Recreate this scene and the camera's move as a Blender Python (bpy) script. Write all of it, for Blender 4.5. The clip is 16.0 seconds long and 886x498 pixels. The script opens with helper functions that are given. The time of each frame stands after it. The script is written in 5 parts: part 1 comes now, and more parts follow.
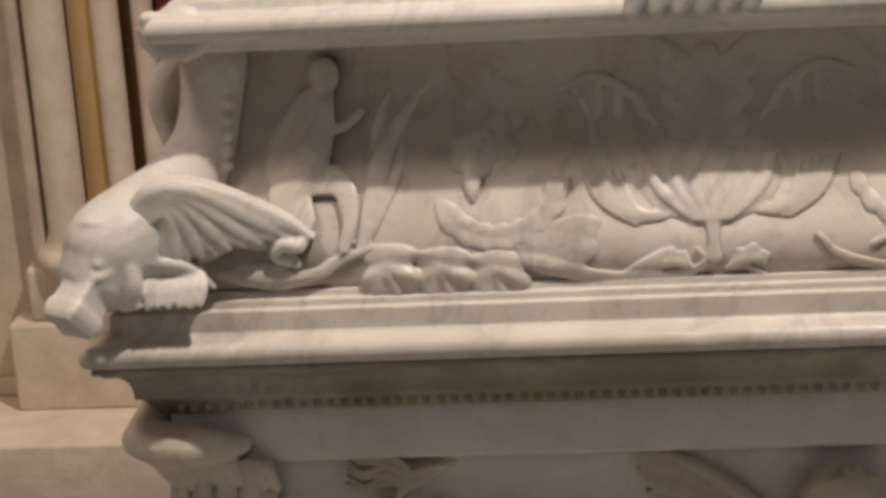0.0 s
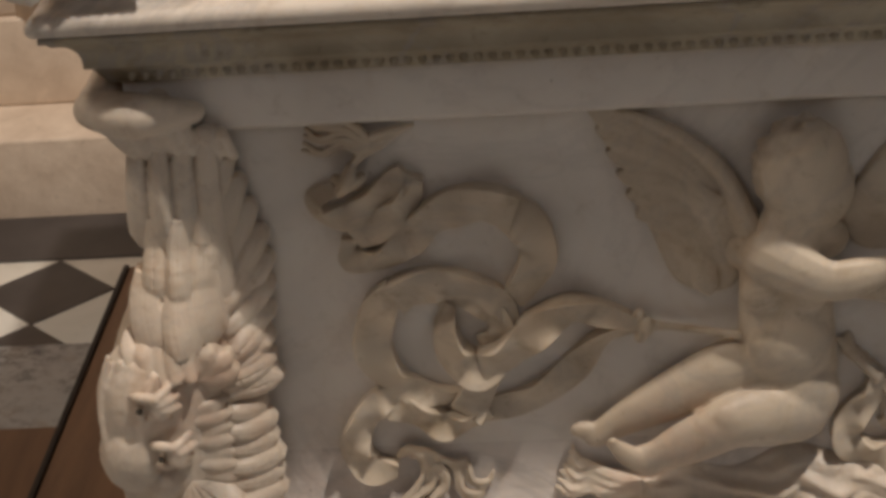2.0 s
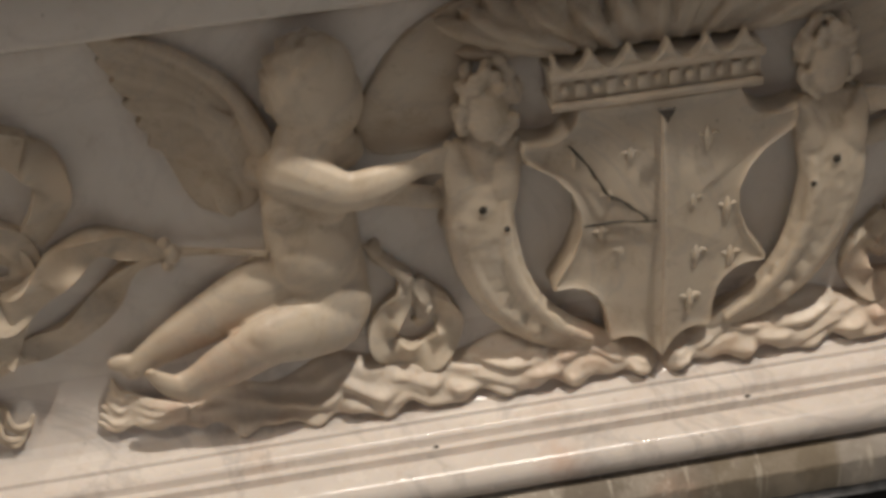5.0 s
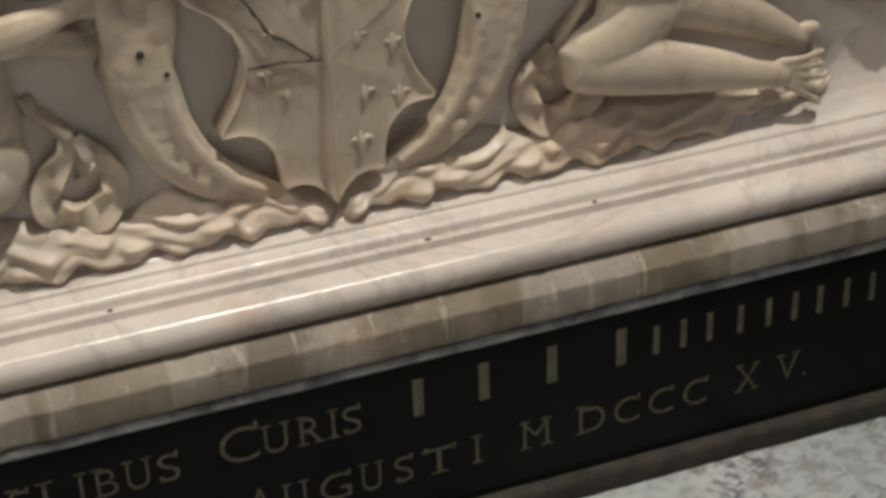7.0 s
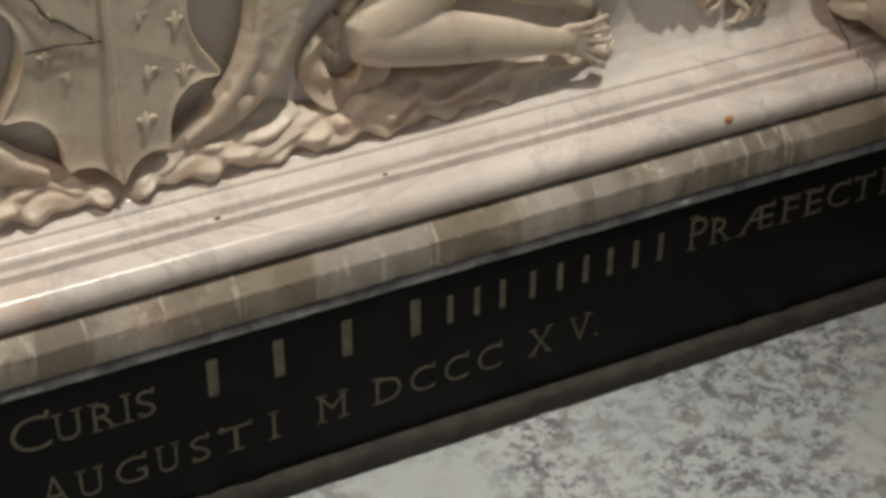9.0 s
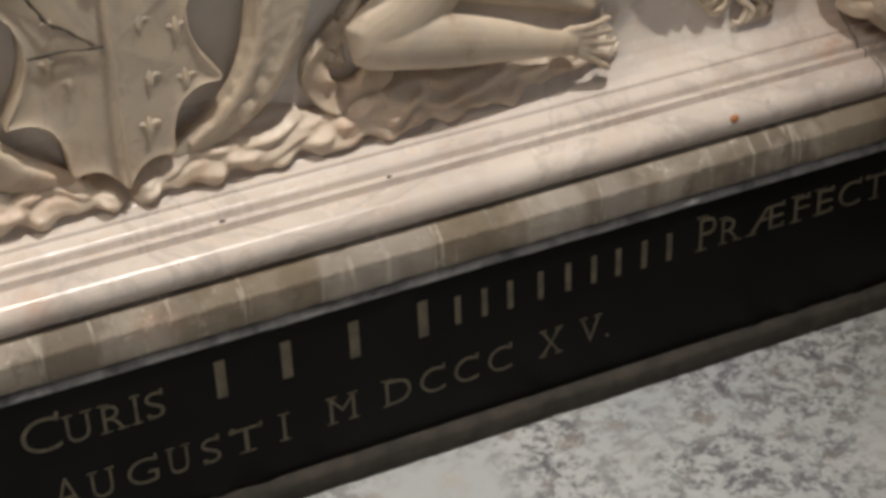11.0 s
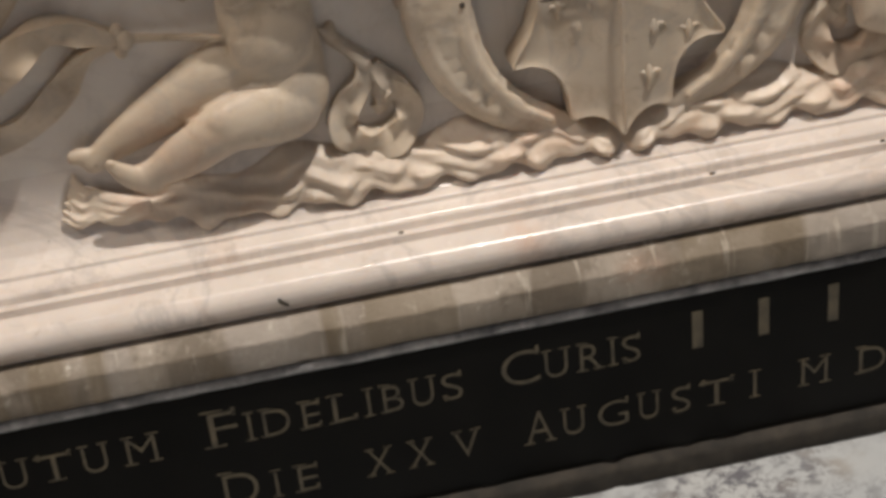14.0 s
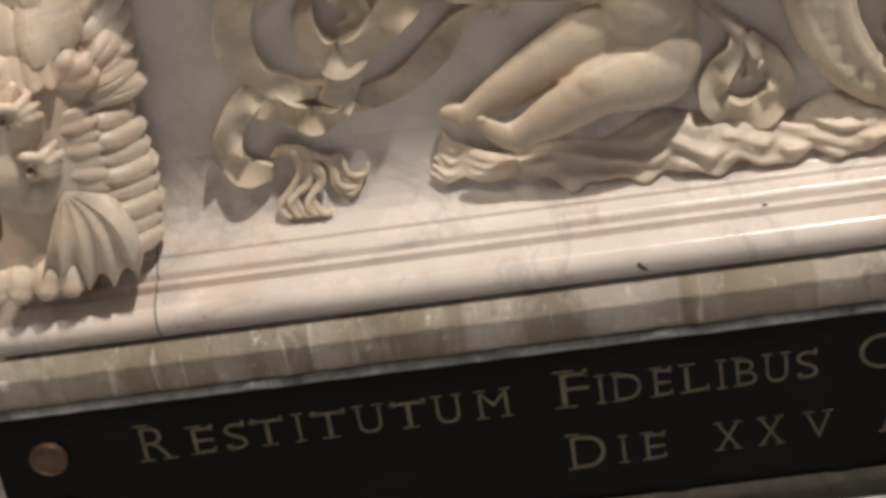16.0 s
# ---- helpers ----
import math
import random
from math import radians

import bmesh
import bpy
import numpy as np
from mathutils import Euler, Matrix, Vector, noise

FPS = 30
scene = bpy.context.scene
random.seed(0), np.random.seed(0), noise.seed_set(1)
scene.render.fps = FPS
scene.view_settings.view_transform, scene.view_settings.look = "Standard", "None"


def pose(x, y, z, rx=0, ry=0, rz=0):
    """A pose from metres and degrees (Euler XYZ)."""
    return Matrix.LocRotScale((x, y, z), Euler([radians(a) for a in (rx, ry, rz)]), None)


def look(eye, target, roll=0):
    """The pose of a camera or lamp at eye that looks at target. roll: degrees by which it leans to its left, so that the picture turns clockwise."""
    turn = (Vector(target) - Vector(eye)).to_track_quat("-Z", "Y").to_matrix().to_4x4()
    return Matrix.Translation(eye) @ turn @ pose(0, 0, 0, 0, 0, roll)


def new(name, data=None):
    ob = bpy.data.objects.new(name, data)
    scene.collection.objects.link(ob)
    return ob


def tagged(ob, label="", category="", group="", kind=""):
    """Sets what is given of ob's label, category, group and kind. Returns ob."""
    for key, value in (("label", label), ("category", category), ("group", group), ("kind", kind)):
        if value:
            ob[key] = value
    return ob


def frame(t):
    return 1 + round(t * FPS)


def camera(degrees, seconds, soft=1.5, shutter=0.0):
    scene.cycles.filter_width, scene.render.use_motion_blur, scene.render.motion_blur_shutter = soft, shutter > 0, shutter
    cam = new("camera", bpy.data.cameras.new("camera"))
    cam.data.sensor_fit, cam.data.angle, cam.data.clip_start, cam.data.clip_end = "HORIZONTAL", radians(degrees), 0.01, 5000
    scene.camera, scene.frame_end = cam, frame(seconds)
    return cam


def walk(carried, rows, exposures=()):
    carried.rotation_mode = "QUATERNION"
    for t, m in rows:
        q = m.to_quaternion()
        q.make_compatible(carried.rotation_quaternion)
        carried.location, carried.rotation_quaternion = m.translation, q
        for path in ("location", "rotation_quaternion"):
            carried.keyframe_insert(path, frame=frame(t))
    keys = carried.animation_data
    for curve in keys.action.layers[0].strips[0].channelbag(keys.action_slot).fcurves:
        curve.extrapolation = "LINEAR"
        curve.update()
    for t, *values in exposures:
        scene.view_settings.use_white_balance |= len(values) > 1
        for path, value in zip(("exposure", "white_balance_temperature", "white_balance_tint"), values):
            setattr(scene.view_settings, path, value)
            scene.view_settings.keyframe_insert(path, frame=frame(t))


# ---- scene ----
cam = camera(26.3, 16.0, soft=3.8)
PATH = [
    (0, (-0.548, -1.572, 1.467), (-0.687, 0.327, 0.855), -3.3),
    (0.5, (-0.544, -1.565, 1.453), (-0.687, 0.31, 0.773), -3.3),
    (1, (-0.534, -1.563, 1.44), (-0.661, 0.292, 0.702), -3.6),
    (1.5, (-0.527, -1.562, 1.431), (-0.663, 0.256, 0.61), -4.4),
    (2, (-0.52, -1.564, 1.42), (-0.662, 0.218, 0.523), -4.8),
    (2.5, (-0.505, -1.56, 1.413), (-0.605, 0.191, 0.451), -5.5),
    (3, (-0.493, -1.56, 1.412), (-0.55, 0.196, 0.455), -5.2),
    (3.5, (-0.487, -1.562, 1.407), (-0.51, 0.201, 0.464), -5.3),
    (4, (-0.481, -1.567, 1.404), (-0.414, 0.211, 0.491), -4.9),
    (4.5, (-0.47, -1.536, 1.449), (-0.29, 0.195, 0.462), -4.6),
    (5, (-0.447, -1.528, 1.444), (-0.181, 0.16, 0.404), -3.8),
    (5.2, (-0.444, -1.526, 1.442), (-0.167, 0.14, 0.37), -3.3),
    (7.3, (-0.405, -1.58, 1.304), (0.154, 0.013, 0.231), -2.4),
    (7.5, (-0.396, -1.59, 1.316), (0.158, 0.002, 0.239), -2.3),
    (8, (-0.382, -1.562, 1.341), (0.195, -0.027, 0.197), -1.4),
    (8.5, (-0.388, -1.548, 1.335), (0.291, -0.054, 0.192), -0.6),
    (8.7, (-0.402, -1.518, 1.354), (0.326, -0.055, 0.201), 0.2),
    (11, (-0.35, -1.583, 1.334), (0.315, -0.065, 0.214), -2.2),
    (11.5, (-0.358, -1.588, 1.338), (0.253, -0.043, 0.224), -3.0),
    (12, (-0.372, -1.594, 1.331), (0.161, -0.03, 0.205), -3.5),
    (12.5, (-0.385, -1.594, 1.332), (0.069, -0.012, 0.195), -4.0),
    (13, (-0.411, -1.581, 1.335), (-0.02, 0.01, 0.188), -4.4),
    (13.5, (-0.423, -1.598, 1.319), (-0.08, 0.019, 0.192), -5.4),
    (14, (-0.426, -1.602, 1.32), (-0.18, 0.048, 0.217), -6.2),
    (14.5, (-0.447, -1.608, 1.319), (-0.287, 0.056, 0.221), -6.6),
    (15, (-0.436, -1.623, 1.313), (-0.385, 0.053, 0.223), -7.9),
    (15.5, (-0.457, -1.617, 1.312), (-0.467, 0.051, 0.209), -8.6),
    (16, (-0.452, -1.637, 1.283), (-0.558, 0.065, 0.238), -9.2),
]
walk(cam, [(t, look(e, g, r)) for t, e, g, r in PATH],
     [(0.0, -0.44, 6350, 10), (0.5, -0.46, 6350, 10), (1.0, -0.60, 6400, 10), (1.5, -0.66, 6500, 11), (2.0, -0.46, 6550, 11), (2.6, -0.28, 6550, 11), (4.0, -0.22, 6500, 10),
      (5.0, -0.28, 6450, 8), (7.5, -0.22, 6150, 4), (8.5, -0.17, 6150, 4), (11.0, -0.06, 6250, 8), (13.0, -0.06, 6300, 10), (16.0, 0.06, 6300, 10)])

# ---- light ----
world = bpy.data.worlds.new("dim_air")
scene.world = world
world.use_nodes = True
world.node_tree.nodes["Background"].inputs[0].default_value = (0.9, 0.95, 1.0, 1)
world.node_tree.nodes["Background"].inputs[1].default_value = 0.024


def area_lamp(name, m, sx, sy, watts, colour):
    d = bpy.data.lights.new(name, "AREA")
    d.shape, d.size, d.size_y, d.energy, d.color = "RECTANGLE", sx, sy, watts, colour
    ob = new(name, d)
    ob.matrix_world = m
    return ob


# a warm lamp high over the front of the tomb, and daylight from tall windows to the right behind the viewer
spot = bpy.data.lights.new("vault_spotlight", "SPOT")
spot.energy, spot.color, spot.spot_size, spot.spot_blend, spot.shadow_soft_size = 1080, (1.0, 0.90, 0.80), radians(46), 0.6, 0.065
new("vault_spotlight", spot).matrix_world = look((1.0, -0.88, 5.4), (-0.92, -0.05, 0.6))
area_lamp("window_daylight", look((4.6, -3.4, 3.4), (0.3, -0.2, 0.2)), 2.2, 3.2, 24, (0.86, 0.94, 1.0))
# broad front fill, added to lift the dark parts; no known source there
area_lamp("front_fill", look((-1.6, -6.8, 4.6), (-0.6, 0.0, 0.6)), 4.5, 3.0, 48, (0.96, 0.97, 1.0))
# warm fill added for the far left and the shafts, not an existing lamp
area_lamp("left_fill", look((-3.0, -1.2, 5.2), (-1.4, 1.2, 0.4)), 0.8, 0.8, 105, (1.0, 0.85, 0.70))

# ---- materials ----


def nodes_of(name, rough=0.5, metal=0.0, spec=0.5):
    m = bpy.data.materials.new(name)
    m.use_nodes = True
    nt = m.node_tree
    b = nt.nodes["Principled BSDF"]
    b.inputs["Roughness"].default_value = rough
    b.inputs["Metallic"].default_value = metal
    b.inputs["Specular IOR Level"].default_value = spec
    co = nt.nodes.new("ShaderNodeTexCoord").outputs["Object"]
    return m, nt, b, co


def tex(nt, co, scale, detail=4, rough=0.55, dist=0.0, stretch=(1, 1, 1)):
    mp = nt.nodes.new("ShaderNodeMapping")
    mp.inputs["Scale"].default_value = stretch
    nt.links.new(co, mp.inputs[0])
    n = nt.nodes.new("ShaderNodeTexNoise")
    n.inputs["Scale"].default_value, n.inputs["Detail"].default_value = scale, detail
    n.inputs["Roughness"].default_value, n.inputs["Distortion"].default_value = rough, dist
    nt.links.new(mp.outputs[0], n.inputs["Vector"])
    return n.outputs["Fac"]


def ramp(nt, fac, stops):
    r = nt.nodes.new("ShaderNodeValToRGB")
    e = r.color_ramp.elements
    while len(e) < len(stops):
        e.new(0.5)
    for el, (p, c) in zip(e, stops):
        el.position, el.color = p, (*c, 1) if len(c) == 3 else c
    nt.links.new(fac, r.inputs[0])
    return r.outputs[0]


def mix(nt, fac, a, b, mode="MIX"):
    m = nt.nodes.new("ShaderNodeMix")
    m.data_type, m.blend_type = "RGBA", mode
    for sock, v in ((0, fac), (6, a), (7, b)):
        if isinstance(v, (int, float)):
            m.inputs[sock].default_value = v
        elif isinstance(v, tuple):
            m.inputs[sock].default_value = (*v, 1)
        else:
            nt.links.new(v, m.inputs[sock])
    return m.outputs[2]


def bump(nt, b, h, strength=0.3, dist=0.002):
    n = nt.nodes.new("ShaderNodeBump")
    n.inputs["Strength"].default_value, n.inputs["Distance"].default_value = strength, dist
    nt.links.new(h, n.inputs["Height"])
    nt.links.new(n.outputs[0], b.inputs["Normal"])


G0, G1 = (0, 0, 0), (1, 1, 1)


def marble(name, base, dark, stain, vein=0.5, stains=0.5, rough=0.34):
    m, nt, b, co = nodes_of(name, rough)
    cloud = ramp(nt, tex(nt, co, 5, 6, 0.6, 0.6), [(0.32, dark), (0.66, base)])
    veins = ramp(nt, tex(nt, co, 3.2, 7, 0.62, 1.6), [(0.47, G0), (0.5, (vein,) * 3), (0.53, G0)])
    c = mix(nt, veins, cloud, (0.30, 0.28, 0.27))
    st = ramp(nt, tex(nt, co, 16, 7, 0.72, 0.5), [(0.54, G0), (0.78, (stains,) * 3)])
    c = mix(nt, st, c, stain)
    wash = ramp(nt, tex(nt, co, 2.2, 3, 0.5, 0.4), [(0.38, G0), (0.66, (0.30 * stains,) * 3)])
    c = mix(nt, wash, c, tuple(0.75 * a + 0.25 * d for a, d in zip(stain, base)))
    fleck = ramp(nt, tex(nt, co, 46, 6, 0.7, 0.3), [(0.58, G0), (0.70, (0.55 * stains,) * 3)])
    c = mix(nt, fleck, c, tuple(0.8 * a for a in stain))
    spots = ramp(nt, tex(nt, co, 120, 2, 0.5), [(0.72, G0), (0.8, (0.55,) * 3)])
    c = mix(nt, spots, c, (0.22, 0.17, 0.12))
    nt.links.new(c, b.inputs["Base Color"])
    rr = ramp(nt, tex(nt, co, 26, 5), [(0.3, (rough - 0.08,) * 3), (0.75, (rough + 0.18,) * 3)])
    nt.links.new(rr, b.inputs["Roughness"])
    sway = nt.nodes.new("ShaderNodeMath")
    sway.operation = "MULTIPLY_ADD"
    nt.links.new(tex(nt, co, 34, 3, 0.5), sway.inputs[0])
    sway.inputs[1].default_value = 2.2
    nt.links.new(tex(nt, co, 160, 5, 0.6), sway.inputs[2])
    bump(nt, b, sway.outputs[0], 0.22, 0.0016)
    b.inputs["Subsurface Weight"].default_value, b.inputs["Subsurface Scale"].default_value = 0.4, 0.006
    b.inputs["Subsurface Radius"].default_value = (1.0, 0.8, 0.6)
    return m


MARBLE = marble("white_marble", (0.77, 0.725, 0.67), (0.64, 0.59, 0.54), (0.50, 0.37, 0.26), 0.25, 0.6, 0.42)
BASE = marble("polished_base_marble", (0.70, 0.64, 0.585), (0.55, 0.50, 0.46), (0.52, 0.38, 0.28), 0.36, 0.45, 0.19)


def rust_at(m, where, reach):
    nt = m.node_tree
    b = nt.nodes["Principled BSDF"]
    co = nt.nodes.new("ShaderNodeTexCoord").outputs["Object"]
    d = nt.nodes.new("ShaderNodeVectorMath")
    d.operation = "DISTANCE"
    nt.links.new(co, d.inputs[0])
    d.inputs[1].default_value = where
    near = nt.nodes.new("ShaderNodeMapRange")
    near.inputs["From Min"].default_value, near.inputs["From Max"].default_value = 0.0, reach
    near.inputs["To Min"].default_value, near.inputs["To Max"].default_value = 0.9, 0.0
    nt.links.new(d.outputs["Value"], near.inputs["Value"])
    patch = ramp(nt, tex(nt, co, 24, 6, 0.65, 0.6), [(0.40, G0), (0.75, (0.8,) * 3)])
    fac = mix(nt, 1.0, patch, near.outputs[0], "MULTIPLY")
    old = b.inputs["Base Color"].links[0].from_socket
    nt.links.new(mix(nt, fac, old, (0.50, 0.29, 0.19)), b.inputs["Base Color"])


PANEL = marble("grey_white_marble", (0.72, 0.67, 0.615), (0.61, 0.56, 0.51), (0.48, 0.385, 0.29), 0.13, 0.45, 0.42)
CARVED = marble("carved_marble", (0.62, 0.54, 0.435), (0.45, 0.37, 0.28), (0.32, 0.23, 0.135), 0.3, 0.8, 0.48)
CREAM = marble("cream_marble", (0.68, 0.60, 0.505), (0.52, 0.44, 0.35), (0.44, 0.29, 0.18), 0.2, 0.8, 0.46)
rust_at(BASE, (-0.805, -0.06, 0.325), 0.15)
rust_at(PANEL, (-0.81, 0.0, 0.38), 0.10)
rust_at(BASE, (-0.123, -0.11, 0.310), 0.04)
rust_at(BASE, (0.815, -0.05, 0.330), 0.11)
for spot_at, reach in (((-0.09, -0.03, 0.38), 0.09), ((-0.50, -0.02, 0.37), 0.08), ((0.24, -0.03, 0.38), 0.08), ((-0.86, -0.08, 0.55), 0.11)):
    rust_at(CREAM, spot_at, reach)
for spot_at, reach in (((0.24, -0.02, 0.41), 0.06), ((-0.42, -0.03, 0.44), 0.08), ((-0.07, -0.02, 0.39), 0.05)):
    rust_at(CARVED, spot_at, reach)
CORNICE = marble("dark_mottled_marble", (0.50, 0.44, 0.335), (0.21, 0.165, 0.105), (0.14, 0.10, 0.055), 0.6, 0.9, 0.36)

AGED = marble("stained_white_marble", (0.74, 0.68, 0.61), (0.55, 0.49, 0.42), (0.36, 0.27, 0.19), 0.35, 0.75, 0.38)


def streaked_stone():
    m, nt, b, co = nodes_of("streaked_limestone", 0.6)
    c = ramp(nt, tex(nt, co, 9, 5), [(0.3, (0.17, 0.140, 0.105)), (0.7, (0.37, 0.325, 0.27))])
    s = ramp(nt, tex(nt, co, 30, 4, 0.6, 0, (1.6, 0.2, 0.12)), [(0.52, G0), (0.74, (0.38,) * 3)])
    c = mix(nt, s, c, (0.50, 0.46, 0.39))
    fl = ramp(nt, tex(nt, co, 48, 7, 0.75), [(0.57, G0), (0.66, (0.75,) * 3)])
    c = mix(nt, fl, c, (0.62, 0.58, 0.5))
    d = ramp(nt, tex(nt, co, 14, 4, 0.6, 0, (1, 1, 0.3)), [(0.49, G0), (0.60, (0.75,) * 3)])
    c = mix(nt, d, c, (0.12, 0.095, 0.066))
    block = ramp(nt, tex(nt, co, 11, 2, 0.4, 0, (1, 0.15, 0.10)), [(0.505, G0), (0.525, (0.55,) * 3)])
    c = mix(nt, block, c, (0.155, 0.118, 0.070))
    pale = ramp(nt, tex(nt, co, 7, 2, 0.4, 0, (1, 0.15, 0.10)), [(0.57, G0), (0.59, (0.5,) * 3)])
    c = mix(nt, pale, c, (0.36, 0.325, 0.29))
    scr = ramp(nt, tex(nt, co, 85, 3, 0.6, 0.1, (1, 0.2, 0.07)), [(0.62, G0), (0.68, (0.5,) * 3)])
    c = mix(nt, scr, c, (0.50, 0.455, 0.38))
    nt.links.new(c, b.inputs["Base Color"])
    bump(nt, b, tex(nt, co, 90, 6, 0.7), 0.9, 0.003)
    return m


def black_marble():
    m, nt, b, co = nodes_of("black_marble", 0.3, 0, 0.09)
    c = ramp(nt, tex(nt, co, 8, 6), [(0.3, (0.0022, 0.0022, 0.0019)), (0.75, (0.006, 0.0056, 0.0048))])
    nt.links.new(c, b.inputs["Base Color"])
    bump(nt, b, tex(nt, co, 70, 4), 0.06, 0.001)
    return m


def floor_stone():
    m, nt, b, co = nodes_of("worn_grey_floor_stone", 0.62)
    c = ramp(nt, tex(nt, co, 3.5, 5), [(0.3, (0.46, 0.50, 0.53)), (0.7, (0.62, 0.635, 0.625))])
    big = ramp(nt, tex(nt, co, 4.2, 5, 0.6, 0.6), [(0.40, G0), (0.58, G1)])
    fine = ramp(nt, tex(nt, co, 42, 10, 0.82), [(0.47, G0), (0.55, G1)])
    sp = mix(nt, 1.0, big, fine, "MULTIPLY")
    c = mix(nt, sp, c, (0.17, 0.17, 0.19))
    blue = ramp(nt, tex(nt, co, 9, 5, 0.6, 0.8), [(0.6, G0), (0.72, (0.5,) * 3)])
    c = mix(nt, blue, c, (0.30, 0.33, 0.38))
    tan = ramp(nt, tex(nt, co, 21, 5, 0.6), [(0.54, G0), (0.74, (0.45,) * 3)])
    c = mix(nt, tan, c, (0.52, 0.45, 0.36))
    nt.links.new(c, b.inputs["Base Color"])
    bump(nt, b, tex(nt, co, 60, 6, 0.7), 0.35, 0.003)
    return m


def plain(name, c0, c1, scale=8, rough=0.6, metal=0.0, bumps=0.25, fine=90, stretch=(1, 1, 1)):
    m, nt, b, co = nodes_of(name, rough, metal)
    c = ramp(nt, tex(nt, co, scale, 5, 0.6, 0.3, stretch), [(0.3, c0), (0.7, c1)])
    sp = ramp(nt, tex(nt, co, fine, 3), [(0.62, G0), (0.8, (0.35,) * 3)])
    c = mix(nt, sp, c, tuple(0.55 * v for v in c0))
    nt.links.new(c, b.inputs["Base Color"])
    bump(nt, b, tex(nt, co, fine, 5, 0.65, 0, stretch), bumps, 0.002)
    return m


STONE = streaked_stone()
rust_at(STONE, (-0.011, -0.1275, 0.266), 0.035)
DIRTY = plain("dirty_stone", (0.022, 0.019, 0.015), (0.062, 0.053, 0.040), 30, 0.8, 0, 0.6, 120)
RUST = plain("rust_spot", (0.30, 0.10, 0.03), (0.42, 0.17, 0.06), 60, 0.7)
BLACK = black_marble()
FLOOR = floor_stone()
WALL = plain("cream_limestone", (0.55, 0.435, 0.335), (0.72, 0.60, 0.48), 13, 0.8, 0, 0.7, 70)
OCHRE = plain("ochre_paint", (0.52, 0.34, 0.13), (0.62, 0.43, 0.2), 7, 0.6)
RED = plain("dark_red_marble", (0.20, 0.050, 0.032), (0.33, 0.10, 0.065), 14, 0.35)
WOOD = plain("brown_wood", (0.10, 0.055, 0.032), (0.22, 0.125, 0.072), 16, 0.5, 0, 0.3, 60, (1, 0.12, 1))
DARKEDGE = plain("dark_rubber", (0.012, 0.010, 0.009), (0.022, 0.018, 0.015), 20, 0.6)
TILE_BLACK = plain("black_floor_marble", (0.035, 0.03, 0.03), (0.075, 0.065, 0.062), 7, 0.3, 0, 0.05)
TILE_WHITE = plain("white_floor_marble", (0.62, 0.58, 0.5), (0.74, 0.70, 0.63), 6, 0.3, 0, 0.05)
GILT = plain("dull_gilding", (0.040, 0.033, 0.020), (0.112, 0.092, 0.055), 60, 0.5, 0.0, 0.2, 200)
BRASS = plain("tarnished_brass", (0.060, 0.038, 0.024), (0.120, 0.075, 0.045), 40, 0.45, 0.6, 0.2, 200)
GREYEDGE = plain("slate_edge", (0.07, 0.072, 0.078), (0.36, 0.355, 0.35), 38, 0.4)
FOOT = plain("blackened_stone", (0.010, 0.009, 0.007), (0.042, 0.035, 0.026), 34, 0.85, 0, 0.8, 110)
# near-black colour standing in for the shade inside holes
HOLE_SHADE = plain("hole_shade", (0.03, 0.025, 0.02), (0.06, 0.05, 0.04), 30, 0.9)
PLASTER = plain("pale_plaster", (0.60, 0.54, 0.46), (0.68, 0.62, 0.54), 2, 0.85)

# ---- building helpers ----


def part(name, bm, material, parent=None, label="", smooth=True):
    me = bpy.data.meshes.new(name)
    bmesh.ops.recalc_face_normals(bm, faces=bm.faces[:])
    bm.to_mesh(me)
    bm.free()
    me.materials.append(material)
    for p in me.polygons:
        p.use_smooth = smooth
    ob = new(name, me)
    ob.parent = parent
    if label:
        ob["label"] = label
    return ob


def thing(name, label, category, group=""):
    return tagged(new(name), label, category, group)


def box(bm, x0, x1, y0, y1, z0, z1, bev=0.0):
    r = bmesh.ops.create_cube(bm, size=1, matrix=Matrix.LocRotScale(
        ((x0 + x1) / 2, (y0 + y1) / 2, (z0 + z1) / 2), None, (x1 - x0, y1 - y0, z1 - z0)))
    if bev:
        vs = set(r["verts"])
        es = [e for e in bm.edges if e.verts[0] in vs and e.verts[1] in vs]
        bmesh.ops.bevel(bm, geom=es, offset=bev, segments=2, affect="EDGES", profile=0.6)
    return bm


def boxed(x0, x1, y0, y1, z0, z1, bev=0.0):
    return box(bmesh.new(), x0, x1, y0, y1, z0, z1, bev)


X0, X1, Y0, Y1 = -0.885, 0.885, 0.0, 0.86


def rounded(profile, step=0.004):
    """A moulding's outline with its corners eased."""
    out = []
    n = len(profile)
    for i, p in enumerate(profile):
        p = Vector(p)
        if i in (0, n - 1):
            out.append(p)
            continue
        a, c = Vector(profile[i - 1]), Vector(profile[i + 1])
        da, dc = min(step, (a - p).length * 0.4), min(step, (c - p).length * 0.4)
        va, vc = (a - p).normalized() * da, (c - p).normalized() * dc
        out += [p + va, p + (va + vc) * 0.25, p + vc]
    return out


